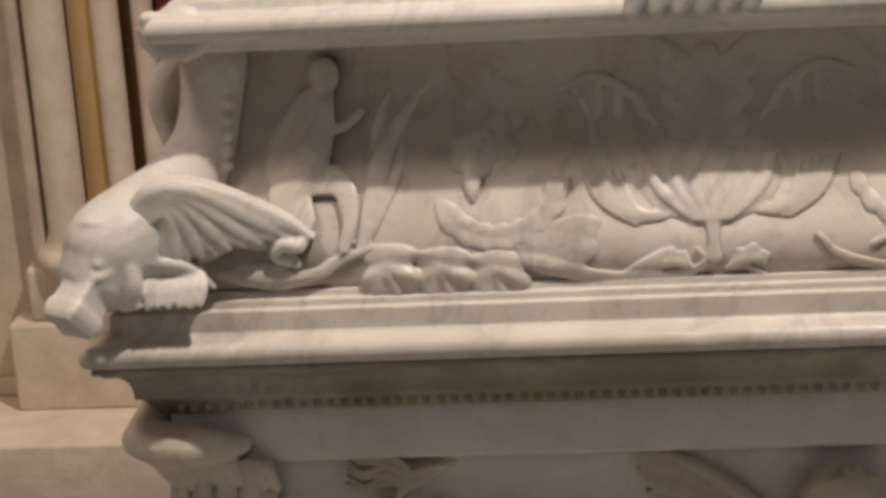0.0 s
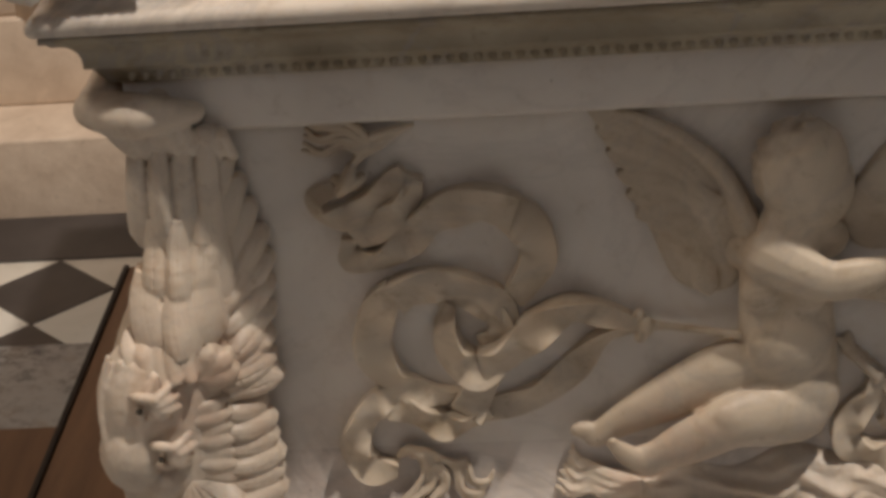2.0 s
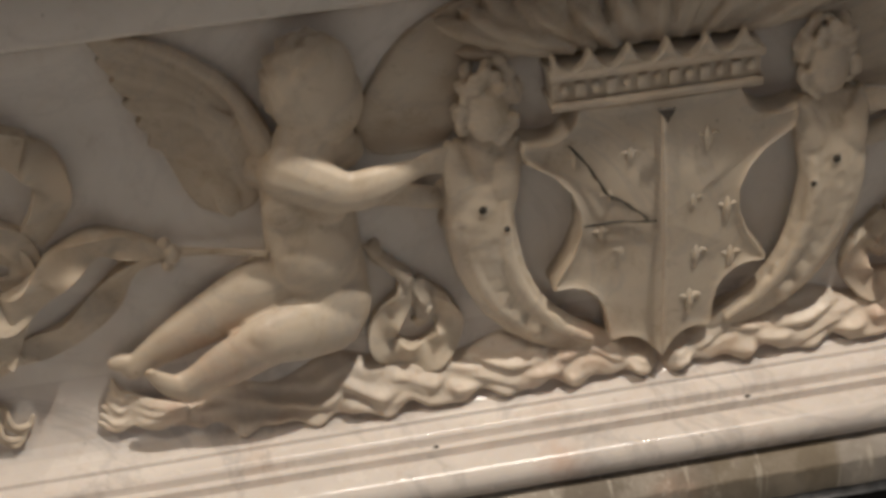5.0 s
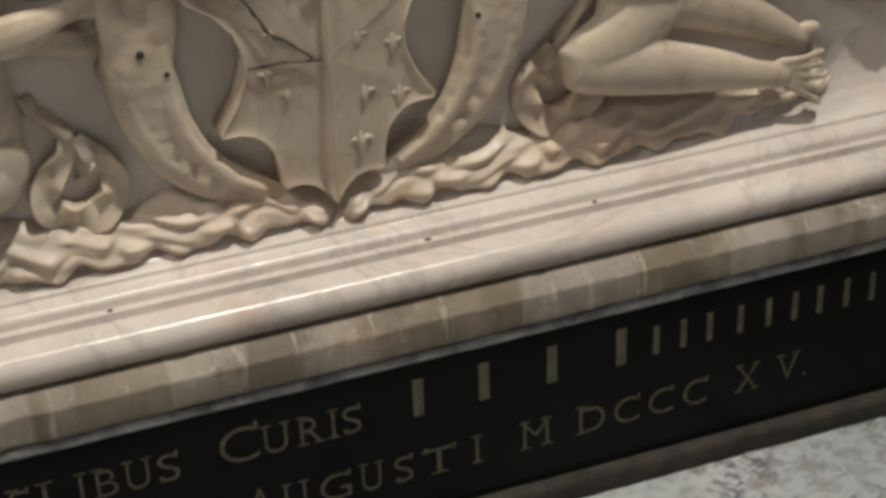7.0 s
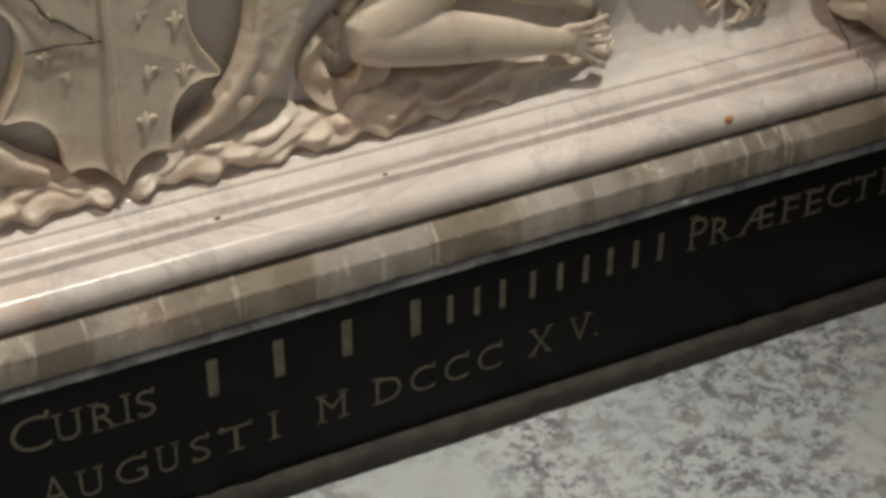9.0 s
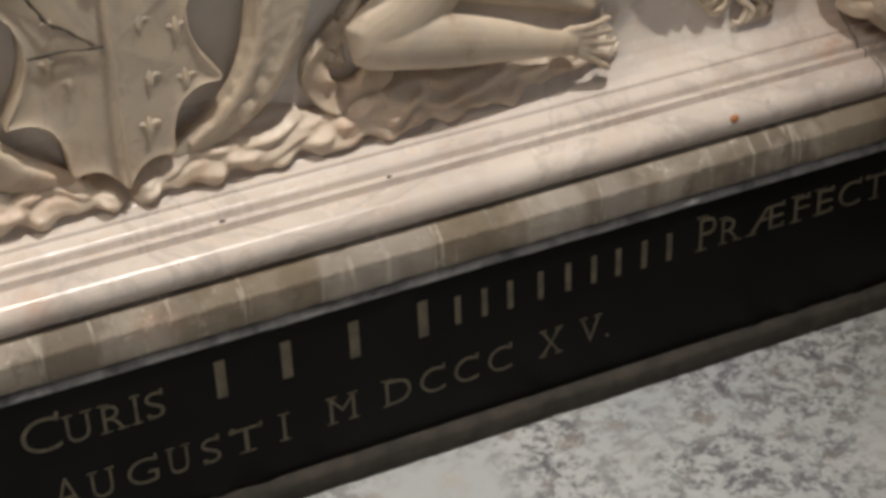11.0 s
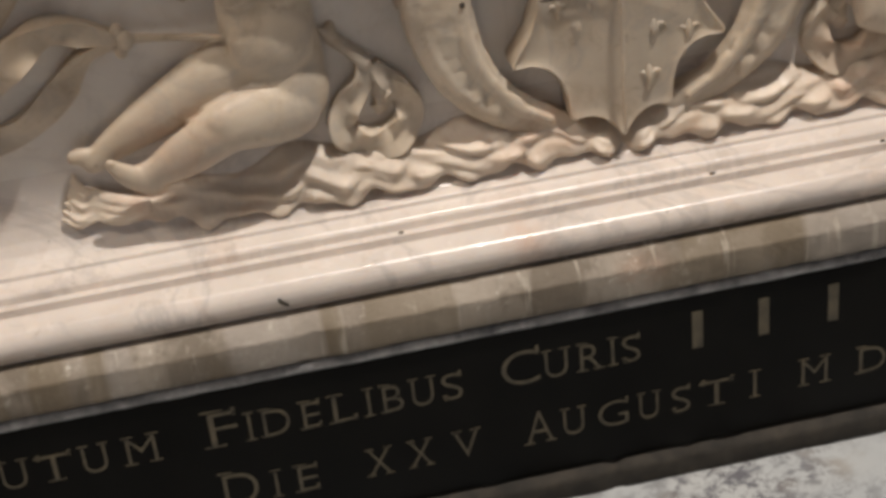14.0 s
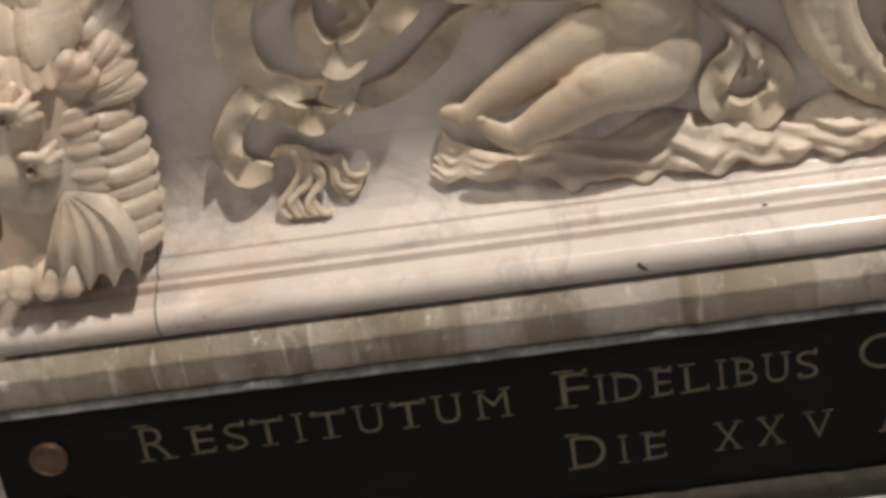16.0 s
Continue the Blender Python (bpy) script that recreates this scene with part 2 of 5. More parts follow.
def mould(profile, rect=(X0, X1, Y0, Y1), step=0.003, cap=True, cuts=1, wear=0.0):
    """A moulding run round a rectangle: outline of (out, z), mitred at the corners."""
    bm = bmesh.new()
    x0, x1, y0, y1 = rect
    loops = []
    for o, z in rounded(profile, step):
        cs = [(x0 - o + (x1 - x0 + 2 * o) * i / cuts, y0 - o) for i in range(cuts + 1)] + [(x1 + o, y1 + o), (x0 - o, y1 + o)]
        row = []
        for cx, cy in cs:
            v = Vector((cx, cy, z))
            if wear and cy < y0:
                k = noise.noise(v * 22) * 0.5 + noise.noise(v * 70) * 0.6
                chip = max(0.0, noise.noise(Vector((cx * 30, 3.1, z * 25))) - 0.25) * 3.5
                v += Vector((0, (0.35 * k + chip) * wear, (0.5 * k - 0.6 * chip) * wear if 0.03 < z < 0.275 else -chip * wear * 0.5))
            row.append(bm.verts.new(v))
        loops.append(row)
    n = len(loops[0])
    for l0, l1 in zip(loops, loops[1:]):
        for i in range(n):
            bm.faces.new((l0[i], l0[(i + 1) % n], l1[(i + 1) % n], l1[i]))
    if cap:
        bm.faces.new(loops[0][::-1])
        bm.faces.new(loops[-1])
    return bm


def arc(cx, cz, r, a0, a1, n=8, rz=None):
    return [(cx + r * math.cos(radians(a0 + (a1 - a0) * i / n)),
             cz + (rz or r) * math.sin(radians(a0 + (a1 - a0) * i / n))) for i in range(n + 1)]


def crease(ob, angle=35):
    ob.data.set_sharp_from_angle(angle=radians(angle))
    return ob


# ---- carving helpers ----


def smooth_path(pts, n=6):
    """Catmull-Rom through pts (any dimension)."""
    p = [np.array(q, float) for q in pts]
    p = [2 * p[0] - p[1]] + p + [2 * p[-1] - p[-2]]
    out = []
    for i in range(1, len(p) - 2):
        for k in range(n):
            t = k / n
            a, b, c, d = p[i - 1], p[i], p[i + 1], p[i + 2]
            out.append(0.5 * (2 * b + (c - a) * t + (2 * a - 5 * b + 4 * c - d) * t * t + (3 * b - a - 3 * c + d) * t ** 3))
    out.append(p[-2])
    return np.array(out)


def limb(bm, pts, seg=10, n=4, flat=1.0):
    """A closed, round-ended limb through (x, y, z, r); flat squeezes it towards the wall."""
    q = smooth_path(pts, n)
    c, r = q[:, :3], np.maximum(q[:, 3], 0.0008)
    d = np.gradient(c, axis=0)
    d /= np.linalg.norm(d, axis=1)[:, None] + 1e-9
    caps0 = [(c[0] - d[0] * r[0] * math.sin(a), r[0] * math.cos(a), d[0]) for a in (1.45, 1.0, 0.5)]
    caps1 = [(c[-1] + d[-1] * r[-1] * math.sin(a), r[-1] * math.cos(a), d[-1]) for a in (0.5, 1.0, 1.45)]
    rings = caps0 + [(c[i], r[i], d[i]) for i in range(len(c))] + caps1
    loops = []
    for o, rad, w in rings:
        u = np.cross(w, (0, 1, 0))
        if np.linalg.norm(u) < 0.05:
            u = np.array((1.0, 0, 0))
        u = u / np.linalg.norm(u)
        v = np.cross(w, u)
        ring = []
        for i in range(seg):
            a = math.tau * i / seg
            k = o + u * rad * math.cos(a) + v * rad * math.sin(a)
            k[1] = o[1] + (k[1] - o[1]) * flat
            ring.append(bm.verts.new(k))
        loops.append(ring)
    for l0, l1 in zip(loops, loops[1:]):
        for i in range(seg):
            bm.faces.new((l0[i], l0[(i + 1) % seg], l1[(i + 1) % seg], l1[i]))
    bm.faces.new(loops[0][::-1])
    bm.faces.new(loops[-1])
    return bm


# ---- floor, walls and the far corner ----
fl = tagged(part("floor", boxed(-6, 6, -7, 0.99, -0.2, 0.0), FLOOR), "worn grey mottled stone floor", "floor", kind="structure")
far = tagged(part("floor_tiled", boxed(-6, 6, 0.99, 1.6, -0.2, -0.004), TILE_WHITE), "white marble floor with black diamond tiles",
             "floor", kind="structure")
part("border_strip", boxed(-4, 2, 1.291, 1.462, -0.01, 0.0), TILE_BLACK, far, "black marble border", False)


def diamond(cx, cy, ylo):
    bm = bmesh.new()
    h = 0.1115
    pts = [(cx, cy + h), (cx + h + 0.003, cy), (cx, cy - h), (cx - h - 0.003, cy)]
    if cy - h < ylo:
        w = (h + 0.003) * (cy + h - ylo) / h
        pts = [(cx, cy + h), (cx + w, ylo), (cx - w, ylo)]
    top = [bm.verts.new((x, y, -0.001)) for x, y in pts]
    bot = [bm.verts.new((x, y, -0.015)) for x, y in pts]
    bm.faces.new(top)
    bm.faces.new(bot[::-1])
    for i in range(len(pts)):
        bm.faces.new((top[i], bot[i], bot[(i + 1) % len(pts)], top[(i + 1) % len(pts)]))
    return bm


for k in range(-4, 6):
    part("tile", diamond(-1.400 + 0.229 * k, 1.174, 0.99), TILE_BLACK, far, "", False)
    part("tile", diamond(-1.400 + 0.229 * k, 0.951, 0.992), TILE_BLACK, far, "", False)

for nm, dims in (("wall_north", (-6, 6, 2.3, 2.6, -0.2, 7)), ("wall_south", (-6, 6, -7.3, -7, -0.2, 7)),
                 ("wall_west", (-6.3, -6, -7.3, 2.6, -0.2, 7)), ("wall_east", (6, 6.3, -7.3, 2.6, -0.2, 7))):
    tagged(part(nm, boxed(*dims), WALL, None, "", False), "cream limestone wall", "wall", kind="structure")
tagged(part("ceiling", boxed(-6.3, 6.3, -7.3, 2.6, 7, 7.3), PLASTER, None, "", False), "pale plaster vault", "ceiling", kind="structure")

# stepped stone bench along the far wall, with the clustered shafts that stand on it
bench = thing("stone_bench", "cream limestone step with chipped edges along the wall", "step")
part("riser", boxed(-5, 3, 1.462, 2.32, -0.1, 0.15, 0.006), WALL, bench)
part("upper_course", boxed(-5, 3, 1.70, 2.31, 0.151, 0.19, 0.004), WALL, bench)


def turned(profile, cx, cy, seg=24):
    bm = bmesh.new()
    loops = [[bm.verts.new((cx + r * math.cos(math.tau * i / seg), cy + r * math.sin(math.tau * i / seg), z)) for i in range(seg)]
             for r, z in profile]
    for l0, l1 in zip(loops, loops[1:]):
        for i in range(seg):
            bm.faces.new((l0[i], l0[(i + 1) % seg], l1[(i + 1) % seg], l1[i]))
    bm.faces.new(loops[0][::-1])
    bm.faces.new(loops[-1])
    return bm


shafts = thing("clustered_column", "cream stone shafts with an ochre band on a moulded base", "column")
part("plinth", boxed(-1.585, -1.30, 1.625, 2.2, 0.15, 0.318, 0.006), WALL, shafts)
part("base_block", boxed(-1.545, -1.33, 1.64, 2.2, 0.318, 0.42, 0.008), WALL, shafts)
part("shaft", turned([(0.052, 0.318), (0.052, 0.41), (0.062, 0.425), (0.064, 0.44), (0.055, 0.455), (0.044, 0.46), (0.04, 0.475),
                      (0.036, 0.49), (0.036, 4.0)], -1.462, 1.665), WALL, shafts)
part("band", boxed(-1.428, -1.375, 1.685, 2.2, 0.42, 4.0, 0.004), OCHRE, shafts, "ochre painted band")
part("shaft", turned([(0.03, 0.42), (0.024, 0.46), (0.024, 4.0)], -1.358, 1.685), WALL, shafts)
part("shaft", turned([(0.024, 0.42), (0.02, 0.46), (0.02, 4.0)], -1.300, 1.72), WALL, shafts)
part("recess", boxed(-1.35, -1.30, 1.74, 2.2, 0.42, 4.0), OCHRE, shafts)
part("jamb", boxed(-1.99, -1.525, 1.70, 2.29, 0.191, 4.0, 0.006), WALL, shafts)
part("fillet", boxed(-1.53, -1.505, 1.655, 2.2, 0.42, 4.0, 0.005), WALL, shafts)
redp = thing("red_marble_panel", "dark red marble wall panel behind the shafts", "panel")
part("slab", boxed(-1.29, 0.6, 1.79, 2.29, 0.191, 4.0, 0.004), RED, redp)

plank = thing("wooden_board", "brown wooden board with a dark edge lying on the floor", "board")
part("plank", boxed(-1.262, -1.03, 0.20, 1.205, 0.0, 0.022, 0.003), WOOD, plank)
part("edge_strip", boxed(-1.272, -1.263, 0.20, 1.205, 0.0, 0.026, 0.002), DARKEDGE, plank, "dark rubber edge")
plank2 = thing("wooden_board", "brown wooden board lying on grey stone floor", "board")
part("plank", boxed(-2.2, -1.274, 0.30, 0.72, 0.0, 0.016, 0.003), WOOD, plank2)

# ---- plinth of the tomb ----
plinth = thing("stone_plinth", "streaked grey limestone plinth slab with chipped edge", "plinth")
crease(part("core", mould([(0.07, 0.0), (0.07, 0.23)]), STONE, plinth, "", False))
crease(part("slab", mould([(0.10, 0.2303), (0.1195, 0.2303), (0.1268, 0.238), (0.1275, 0.2675), (0.1115, 0.2800), (0.02, 0.2815)], step=0.002, cuts=520, wear=0.0026),
            STONE, plinth), 30)
crease(part("edge", mould([(0.08, 0.2205), (0.1238, 0.2205), (0.1250, 0.2240), (0.1225, 0.2300), (0.08, 0.2302)], step=0.001, cuts=320, wear=0.0012), GREYEDGE, plinth, "dark slate edge"), 30)
crease(part("foot", mould([(0.08, 0.0), (0.134, 0.0), (0.132, 0.022), (0.122, 0.029), (0.08, 0.03)], step=0.003, cuts=320, wear=0.003), FOOT, plinth), 30)

plaque = thing("inscription_panel", "polished black marble panel with dull gilt lettering", "inscription")
part("panel", boxed(-1.0255, 1.0255, -0.1215, -0.072, 0.0302, 0.2202, 0.001), BLACK, plaque)


SERIFS = {"I": "cb ct", "T": "cb lT rT", "E": "lb lt rT rB", "F": "lb lt rT", "L": "lb lt rB", "R": "lb lt rb", "P": "lb lt", "B": "lt lb", "D": "lt lb", "U": "lt rt",
          "M": "lb rb lt rt", "A": "lb rb", "X": "lb rb lt rt", "V": "lt rt", "S": "rT lB", "C": "rT", "G": "rT", "\u00c6": "lb rT rB"}


def glyph(ch):
    cu = bpy.data.curves.new("letter", "FONT")
    cu.body, cu.extrude, cu.offset = ch, 0.01, -0.016
    tmp = new("letter", cu)
    bpy.context.view_layer.update()
    me = bpy.data.meshes.new_from_object(tmp.evaluated_get(bpy.context.evaluated_depsgraph_get()))
    bpy.data.objects.remove(tmp)
    v = np.array([q.co[:] for q in me.vertices])
    f = [list(p.vertices) for p in me.polygons]
    v[:, 0] -= v[:, 0].min()
    v[:, 1] = v[:, 1] / 0.729
    wd = v[:, 0].max()
    verts, faces = [tuple(q) for q in v], f

    def bar(x0, x1, y0, y1):
        k = len(verts)
        verts.extend((x, y, z) for z in (-0.01, 0.01) for x, y in ((x0, y0), (x1, y0), (x1, y1), (x0, y1)))
        faces.extend([[k + 4, k + 5, k + 6, k + 7], [k, k + 1, k + 5, k + 4], [k + 1, k + 2, k + 6, k + 5], [k + 2, k + 3, k + 7, k + 6], [k + 3, k, k + 4, k + 7]])
    for code in SERIFS.get(ch, "").split():
        cx = {"l": 0.045, "c": wd / 2, "r": wd - 0.045}[code[0]]
        if code[1] == "b":
            bar(cx - 0.13, cx + 0.13, 0.0, 0.035)
        elif code[1] == "t":
            bar(cx - 0.13, cx + 0.13, 0.965, 1.0)
        elif code[1] == "T":
            bar(cx - 0.005, cx + 0.045, 0.80, 1.0)
        else:
            bar(cx - 0.005, cx + 0.045, 0.0, 0.2)
    lo, hi = min(p[0] for p in verts), max(p[0] for p in verts)
    return [(p[0] - lo, p[1], p[2]) for p in verts], faces, hi - lo


def text_part(body, ends, z, cap, parent):
    """One word cut letter by letter, each between its own two ends."""
    for i, ch in enumerate(body):
        x0, x1 = ends[2 * i], ends[2 * i + 1]
        v, f, wd = glyph(ch)
        me = bpy.data.meshes.new("letter")
        me.from_pydata([(x0 + p[0] / wd * (x1 - x0), -0.1217 - (0.0006 if p[2] > 0 else 0), z + p[1] * cap) for p in v], [], f)
        me.materials.append(GILT)
        ob = new("letter", me)
        ob.parent = parent
        ob["label"] = "dull gilt letter " + ch


def bar_part(x0, x1, z, h, parent):
    return part("bar", boxed(x0, x1, -0.1223, -0.1214, z, z + h), GILT, parent, "", False)


BIG, SMALL, L1, L2 = 0.0445, 0.0345, 0.151, 0.0745
# each word: its letters, then where each letter begins and ends along the panel
WORDS = (
    ("R", (-0.880, -0.842), BIG, L1 - 0.002), ("ESTITUTUM", (-0.829, -0.802, -0.792, -0.770, -0.765, -0.731, -0.722, -0.711, -0.704, -0.668, -0.661, -0.630, -0.624, -0.588, -0.582, -0.552, -0.540, -0.503), SMALL, L1 - 0.001),
    ("F", (-0.461, -0.426), BIG, L1), ("IDELIBUS", (-0.420, -0.409, -0.405, -0.375, -0.366, -0.344, -0.337, -0.308, -0.301, -0.290, -0.285, -0.261, -0.255, -0.227, -0.222, -0.201), SMALL, L1),
    ("C", (-0.160, -0.121), BIG, L1 + 0.001), ("URIS", (-0.119, -0.089, -0.083, -0.054, -0.051, -0.040, -0.036, -0.017), SMALL, L1 + 0.002),
    ("P", (0.592, 0.617), BIG, L1 + 0.006), ("R\u00c6FECTI", (0.621, 0.651, 0.657, 0.706, 0.714, 0.739, 0.745, 0.771, 0.779, 0.808, 0.813, 0.843, 0.851, 0.862), SMALL, L1 + 0.006),
    ("D", (-0.456, -0.417), BIG, L2 - 0.002), ("IE", (-0.404, -0.393, -0.381, -0.356), SMALL, L2 - 0.001),
    ("XXV", (-0.307, -0.279, -0.264, -0.237, -0.218, -0.187), SMALL, L2),
    ("A", (-0.143, -0.109), BIG, L2 - 0.001), ("UGUSTI", (-0.104, -0.076, -0.064, -0.032, -0.023, 0.003, 0.014, 0.034, 0.044, 0.081, 0.098, 0.110), SMALL, L2 + 0.001),
    ("M", (0.151, 0.187), SMALL, L2 + 0.002), ("DCCC", (0.214, 0.247, 0.258, 0.287, 0.298, 0.326, 0.338, 0.366), SMALL, L2 + 0.003),
    ("XV", (0.399, 0.428, 0.448, 0.476), SMALL, L2 + 0.004), (".", (0.481, 0.485), SMALL, L2 + 0.004),
)
for body, ends, cap, z in WORDS:
    text_part(body, ends, z, cap, plaque)
# the restorer's name, as plain bars
for xa in (0.038, 0.108, 0.182, 0.259):
    bar_part(xa, xa + 0.011, L1 + 0.003, BIG, plaque)
for xa in (0.301, 0.332, 0.362, 0.398, 0.431, 0.462, 0.492, 0.524, 0.555):
    bar_part(xa, xa + 0.0065, L1 + 0.006, SMALL, plaque)

for bz in (0.168, 0.094):
    bolt = tagged(new("bolt_cover"), "round tarnished brass bolt cover on the black marble", "bolt cover", "bolt covers of the panel")
    bm = bmesh.new()
    bmesh.ops.create_cone(bm, cap_ends=True, segments=32, radius1=0.0195, radius2=0.0182, depth=0.006,
                          matrix=Matrix.Translation((-0.970, -0.1235, bz)) @ Matrix.Rotation(radians(90), 4, "X"))
    crease(part("disc", bm, BRASS, bolt))
    bm = bmesh.new()
    ring = [(-0.970 + 0.0176 * math.cos(math.tau * k / 24), -0.1265, bz + 0.0176 * math.sin(math.tau * k / 24), 0.0016) for k in range(25)]
    limb(bm, ring, 6, 1)
    part("rim", bm, BRASS, bolt, "raised worn rim")

# ---- the chest ----
chest = thing("tomb_chest", "carved white marble tomb chest with veined and stained surface", "tomb")
crease(part("core", mould([(0.0, 0.2816), (0.0, 0.83)], step=0.0), PANEL, chest, "grey-white marble panel"))
base_prof = [(0.0, 0.2818), (0.103, 0.2818)] + arc(0.0885, 0.3005, 0.0235, -50, 88, 10, 0.019) + [
    (0.083, 0.3205), (0.081, 0.3100), (0.0755, 0.3100), (0.0745, 0.3235), (0.0675, 0.3245), (0.0665, 0.3150), (0.0595, 0.3155),
    (0.0575, 0.3255), (0.053, 0.3290), (0.047, 0.3315), (0.0415, 0.3325), (0.0405, 0.3372), (0.036, 0.3385), (0.030, 0.3408), (0.021, 0.3465), (0.0135, 0.356), (0.0075, 0.369), (0.003, 0.386), (0.0008, 0.404), (0.0, 0.42)]
def cove(z):
    """How far the hollow at the panel's foot stands out at height z."""
    return 0.0 if z > 0.42 else 0.034 * min(1.0, (0.42 - z) / 0.08) ** 3


crease(part("base_moulding", mould(base_prof, step=0.0012), BASE, chest, "polished white marble base moulding"), 40)
frieze_prof = [(0.0, 0.765), (0.012, 0.768), (0.020, 0.7725), (0.026, 0.776), (0.027, 0.828), (0.0, 0.829)]
crease(part("frieze", mould(frieze_prof, step=0.002), PANEL, chest, "plain grey marble band"), 40)
corn_low = [(0.0, 0.8285), (0.036, 0.8285), (0.037, 0.832), (0.046, 0.846), (0.052, 0.848), (0.052, 0.853)] + arc(0.074, 0.853, 0.022, 180, 95, 6, 0.024) + [
    (0.075, 0.881), (0.080, 0.882), (0.080, 0.8872), (0.0, 0.8873)]
corn_top = [(0.0, 0.8875), (0.0785, 0.8875)] + arc(0.077, 0.8985, 0.0105, -75, 90, 8) + [
    (0.068, 0.910), (0.064, 0.913), (0.063, 0.931), (0.058, 0.932), (0.057, 0.938), (0.051, 0.9385), (0.050, 0.944), (0.0, 0.9455)]
# the run below the lip has a darker, browner marble than the cap
crease(part("cornice", mould(corn_low, step=0.0012, cuts=260, wear=0.0008), CORNICE, chest, "dark brown mottled marble cornice"), 40)
crease(part("cornice_cap", mould(corn_top, step=0.0012, cuts=260, wear=0.0009), AGED, chest, "rounded white marble cornice edge"), 40)
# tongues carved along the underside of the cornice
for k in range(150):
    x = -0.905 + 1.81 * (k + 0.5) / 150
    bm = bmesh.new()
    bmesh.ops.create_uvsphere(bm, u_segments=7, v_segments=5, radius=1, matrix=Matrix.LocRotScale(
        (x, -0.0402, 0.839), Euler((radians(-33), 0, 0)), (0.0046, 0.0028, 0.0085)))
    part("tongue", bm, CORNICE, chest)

# ---- carved forms ----


def ball(bm, x, y, z, rx, ry, rz, tilt=0, seg=14):
    bmesh.ops.create_uvsphere(bm, u_segments=seg, v_segments=seg // 2 + 2, radius=1, matrix=Matrix.LocRotScale(
        (x, y, z), Euler((0, radians(tilt), 0)), (rx, ry, rz)))
    return bm


def feather(bm, x0, z0, x1, z1, w, y=0.0, h=0.012, n=8, tip=0.75):
    """A carved feather or leaf blade lying on the wall plane y, from base to rounded tip, with a mid-rib."""
    d = Vector((x1 - x0, z1 - z0))
    nrm = Vector((-d.y, d.x)).normalized()
    rows = []
    vs = (-1, -0.6, -0.15, 0, 0.15, 0.6, 1)
    for i in range(n + 1):
        u = i / n
        ww = w * (0.55 + 0.45 * math.sin(min(u / tip, 1) * math.pi / 2)) * (1 if u < tip else math.sqrt(max(1e-4, 1 - ((u - tip) / (1 - tip)) ** 2 * 0.97)))
        lift = h * (0.55 + 0.45 * math.sin(u * math.pi * 0.62))
        row = []
        for v in vs:
            p = Vector((x0, z0)) + d * u + nrm * ww * v * 0.5
            hh = lift * (1 - 0.55 * v * v) - (0.0025 if v == 0 else 0)
            hh *= 1 - 0.72 * max(0.0, (u - 0.62) / 0.38) ** 2
            row.append(bm.verts.new((p.x, y - hh, p.y)))
        rows.append(row)
    back = [[bm.verts.new((r[k].co.x, y + 0.006, r[k].co.z)) for k in (0, -1)] for r in rows]
    for i in range(n):
        a, b = rows[i], rows[i + 1]
        for k in range(6):
            bm.faces.new((a[k], a[k + 1], b[k + 1], b[k]))
        bm.faces.new((a[0], b[0], back[i + 1][0], back[i][0]))
        bm.faces.new((a[-1], back[i][1], back[i + 1][1], b[-1]))
        bm.faces.new((back[i][0], back[i + 1][0], back[i + 1][1], back[i][1]))
    bm.faces.new((*rows[0], back[0][1], back[0][0]))
    bm.faces.new((*rows[-1][::-1], back[-1][0], back[-1][1]))
    return bm


def band(bm, pts, w0, w1=None, y=0.0, lo=0.005, hi=0.016, waves=2.0, phase=0.0, n=7, thick=0.006):
    """A carved ribbon: path of (x, z) on the wall plane, its two edges rising and falling as it flutters."""
    q = smooth_path(pts, n)
    w1 = w1 or w0
    d = np.gradient(q, axis=0)
    d /= np.linalg.norm(d, axis=1)[:, None] + 1e-9
    s = np.concatenate([[0], np.cumsum(np.linalg.norm(np.diff(q, axis=0), axis=1))])
    s /= s[-1]
    tops, bots = [], []
    for i, (p, t) in enumerate(zip(q, d)):
        w = 1.16 * (w0 + (w1 - w0) * s[i]) * (0.86 + 0.14 * math.cos(s[i] * math.tau * waves + phase))
        nr = np.array((-t[1], t[0]))
        a = math.sin(s[i] * math.tau * waves + phase)
        row, low = [], []
        for v in (-1, -0.8, -0.3, 0.3, 0.8, 1):
            k = p + nr * w * 0.5 * v
            hh = 0.66 * (lo + (hi - lo) * (0.5 + 0.5 * a * v)) + (0.0012 if abs(v) == 0.8 else 0) - (0.001 if abs(v) == 1 else 0)
            row.append(bm.verts.new((k[0], y - hh, k[1])))
            low.append(bm.verts.new((k[0], min(y + 0.003, y - hh + thick * 2.2), k[1])))
        tops.append(row)
        bots.append(low)
    for i in range(len(q) - 1):
        for k in range(5):
            bm.faces.new((tops[i][k], tops[i][k + 1], tops[i + 1][k + 1], tops[i + 1][k]))
            bm.faces.new((bots[i][k], bots[i + 1][k], bots[i + 1][k + 1], bots[i][k + 1]))
        bm.faces.new((tops[i][0], tops[i + 1][0], bots[i + 1][0], bots[i][0]))
        bm.faces.new((tops[i][5], bots[i][5], bots[i + 1][5], tops[i + 1][5]))
    bm.faces.new((*tops[0], *bots[0][::-1]))
    bm.faces.new((*tops[-1][::-1], *bots[-1]))
    return bm


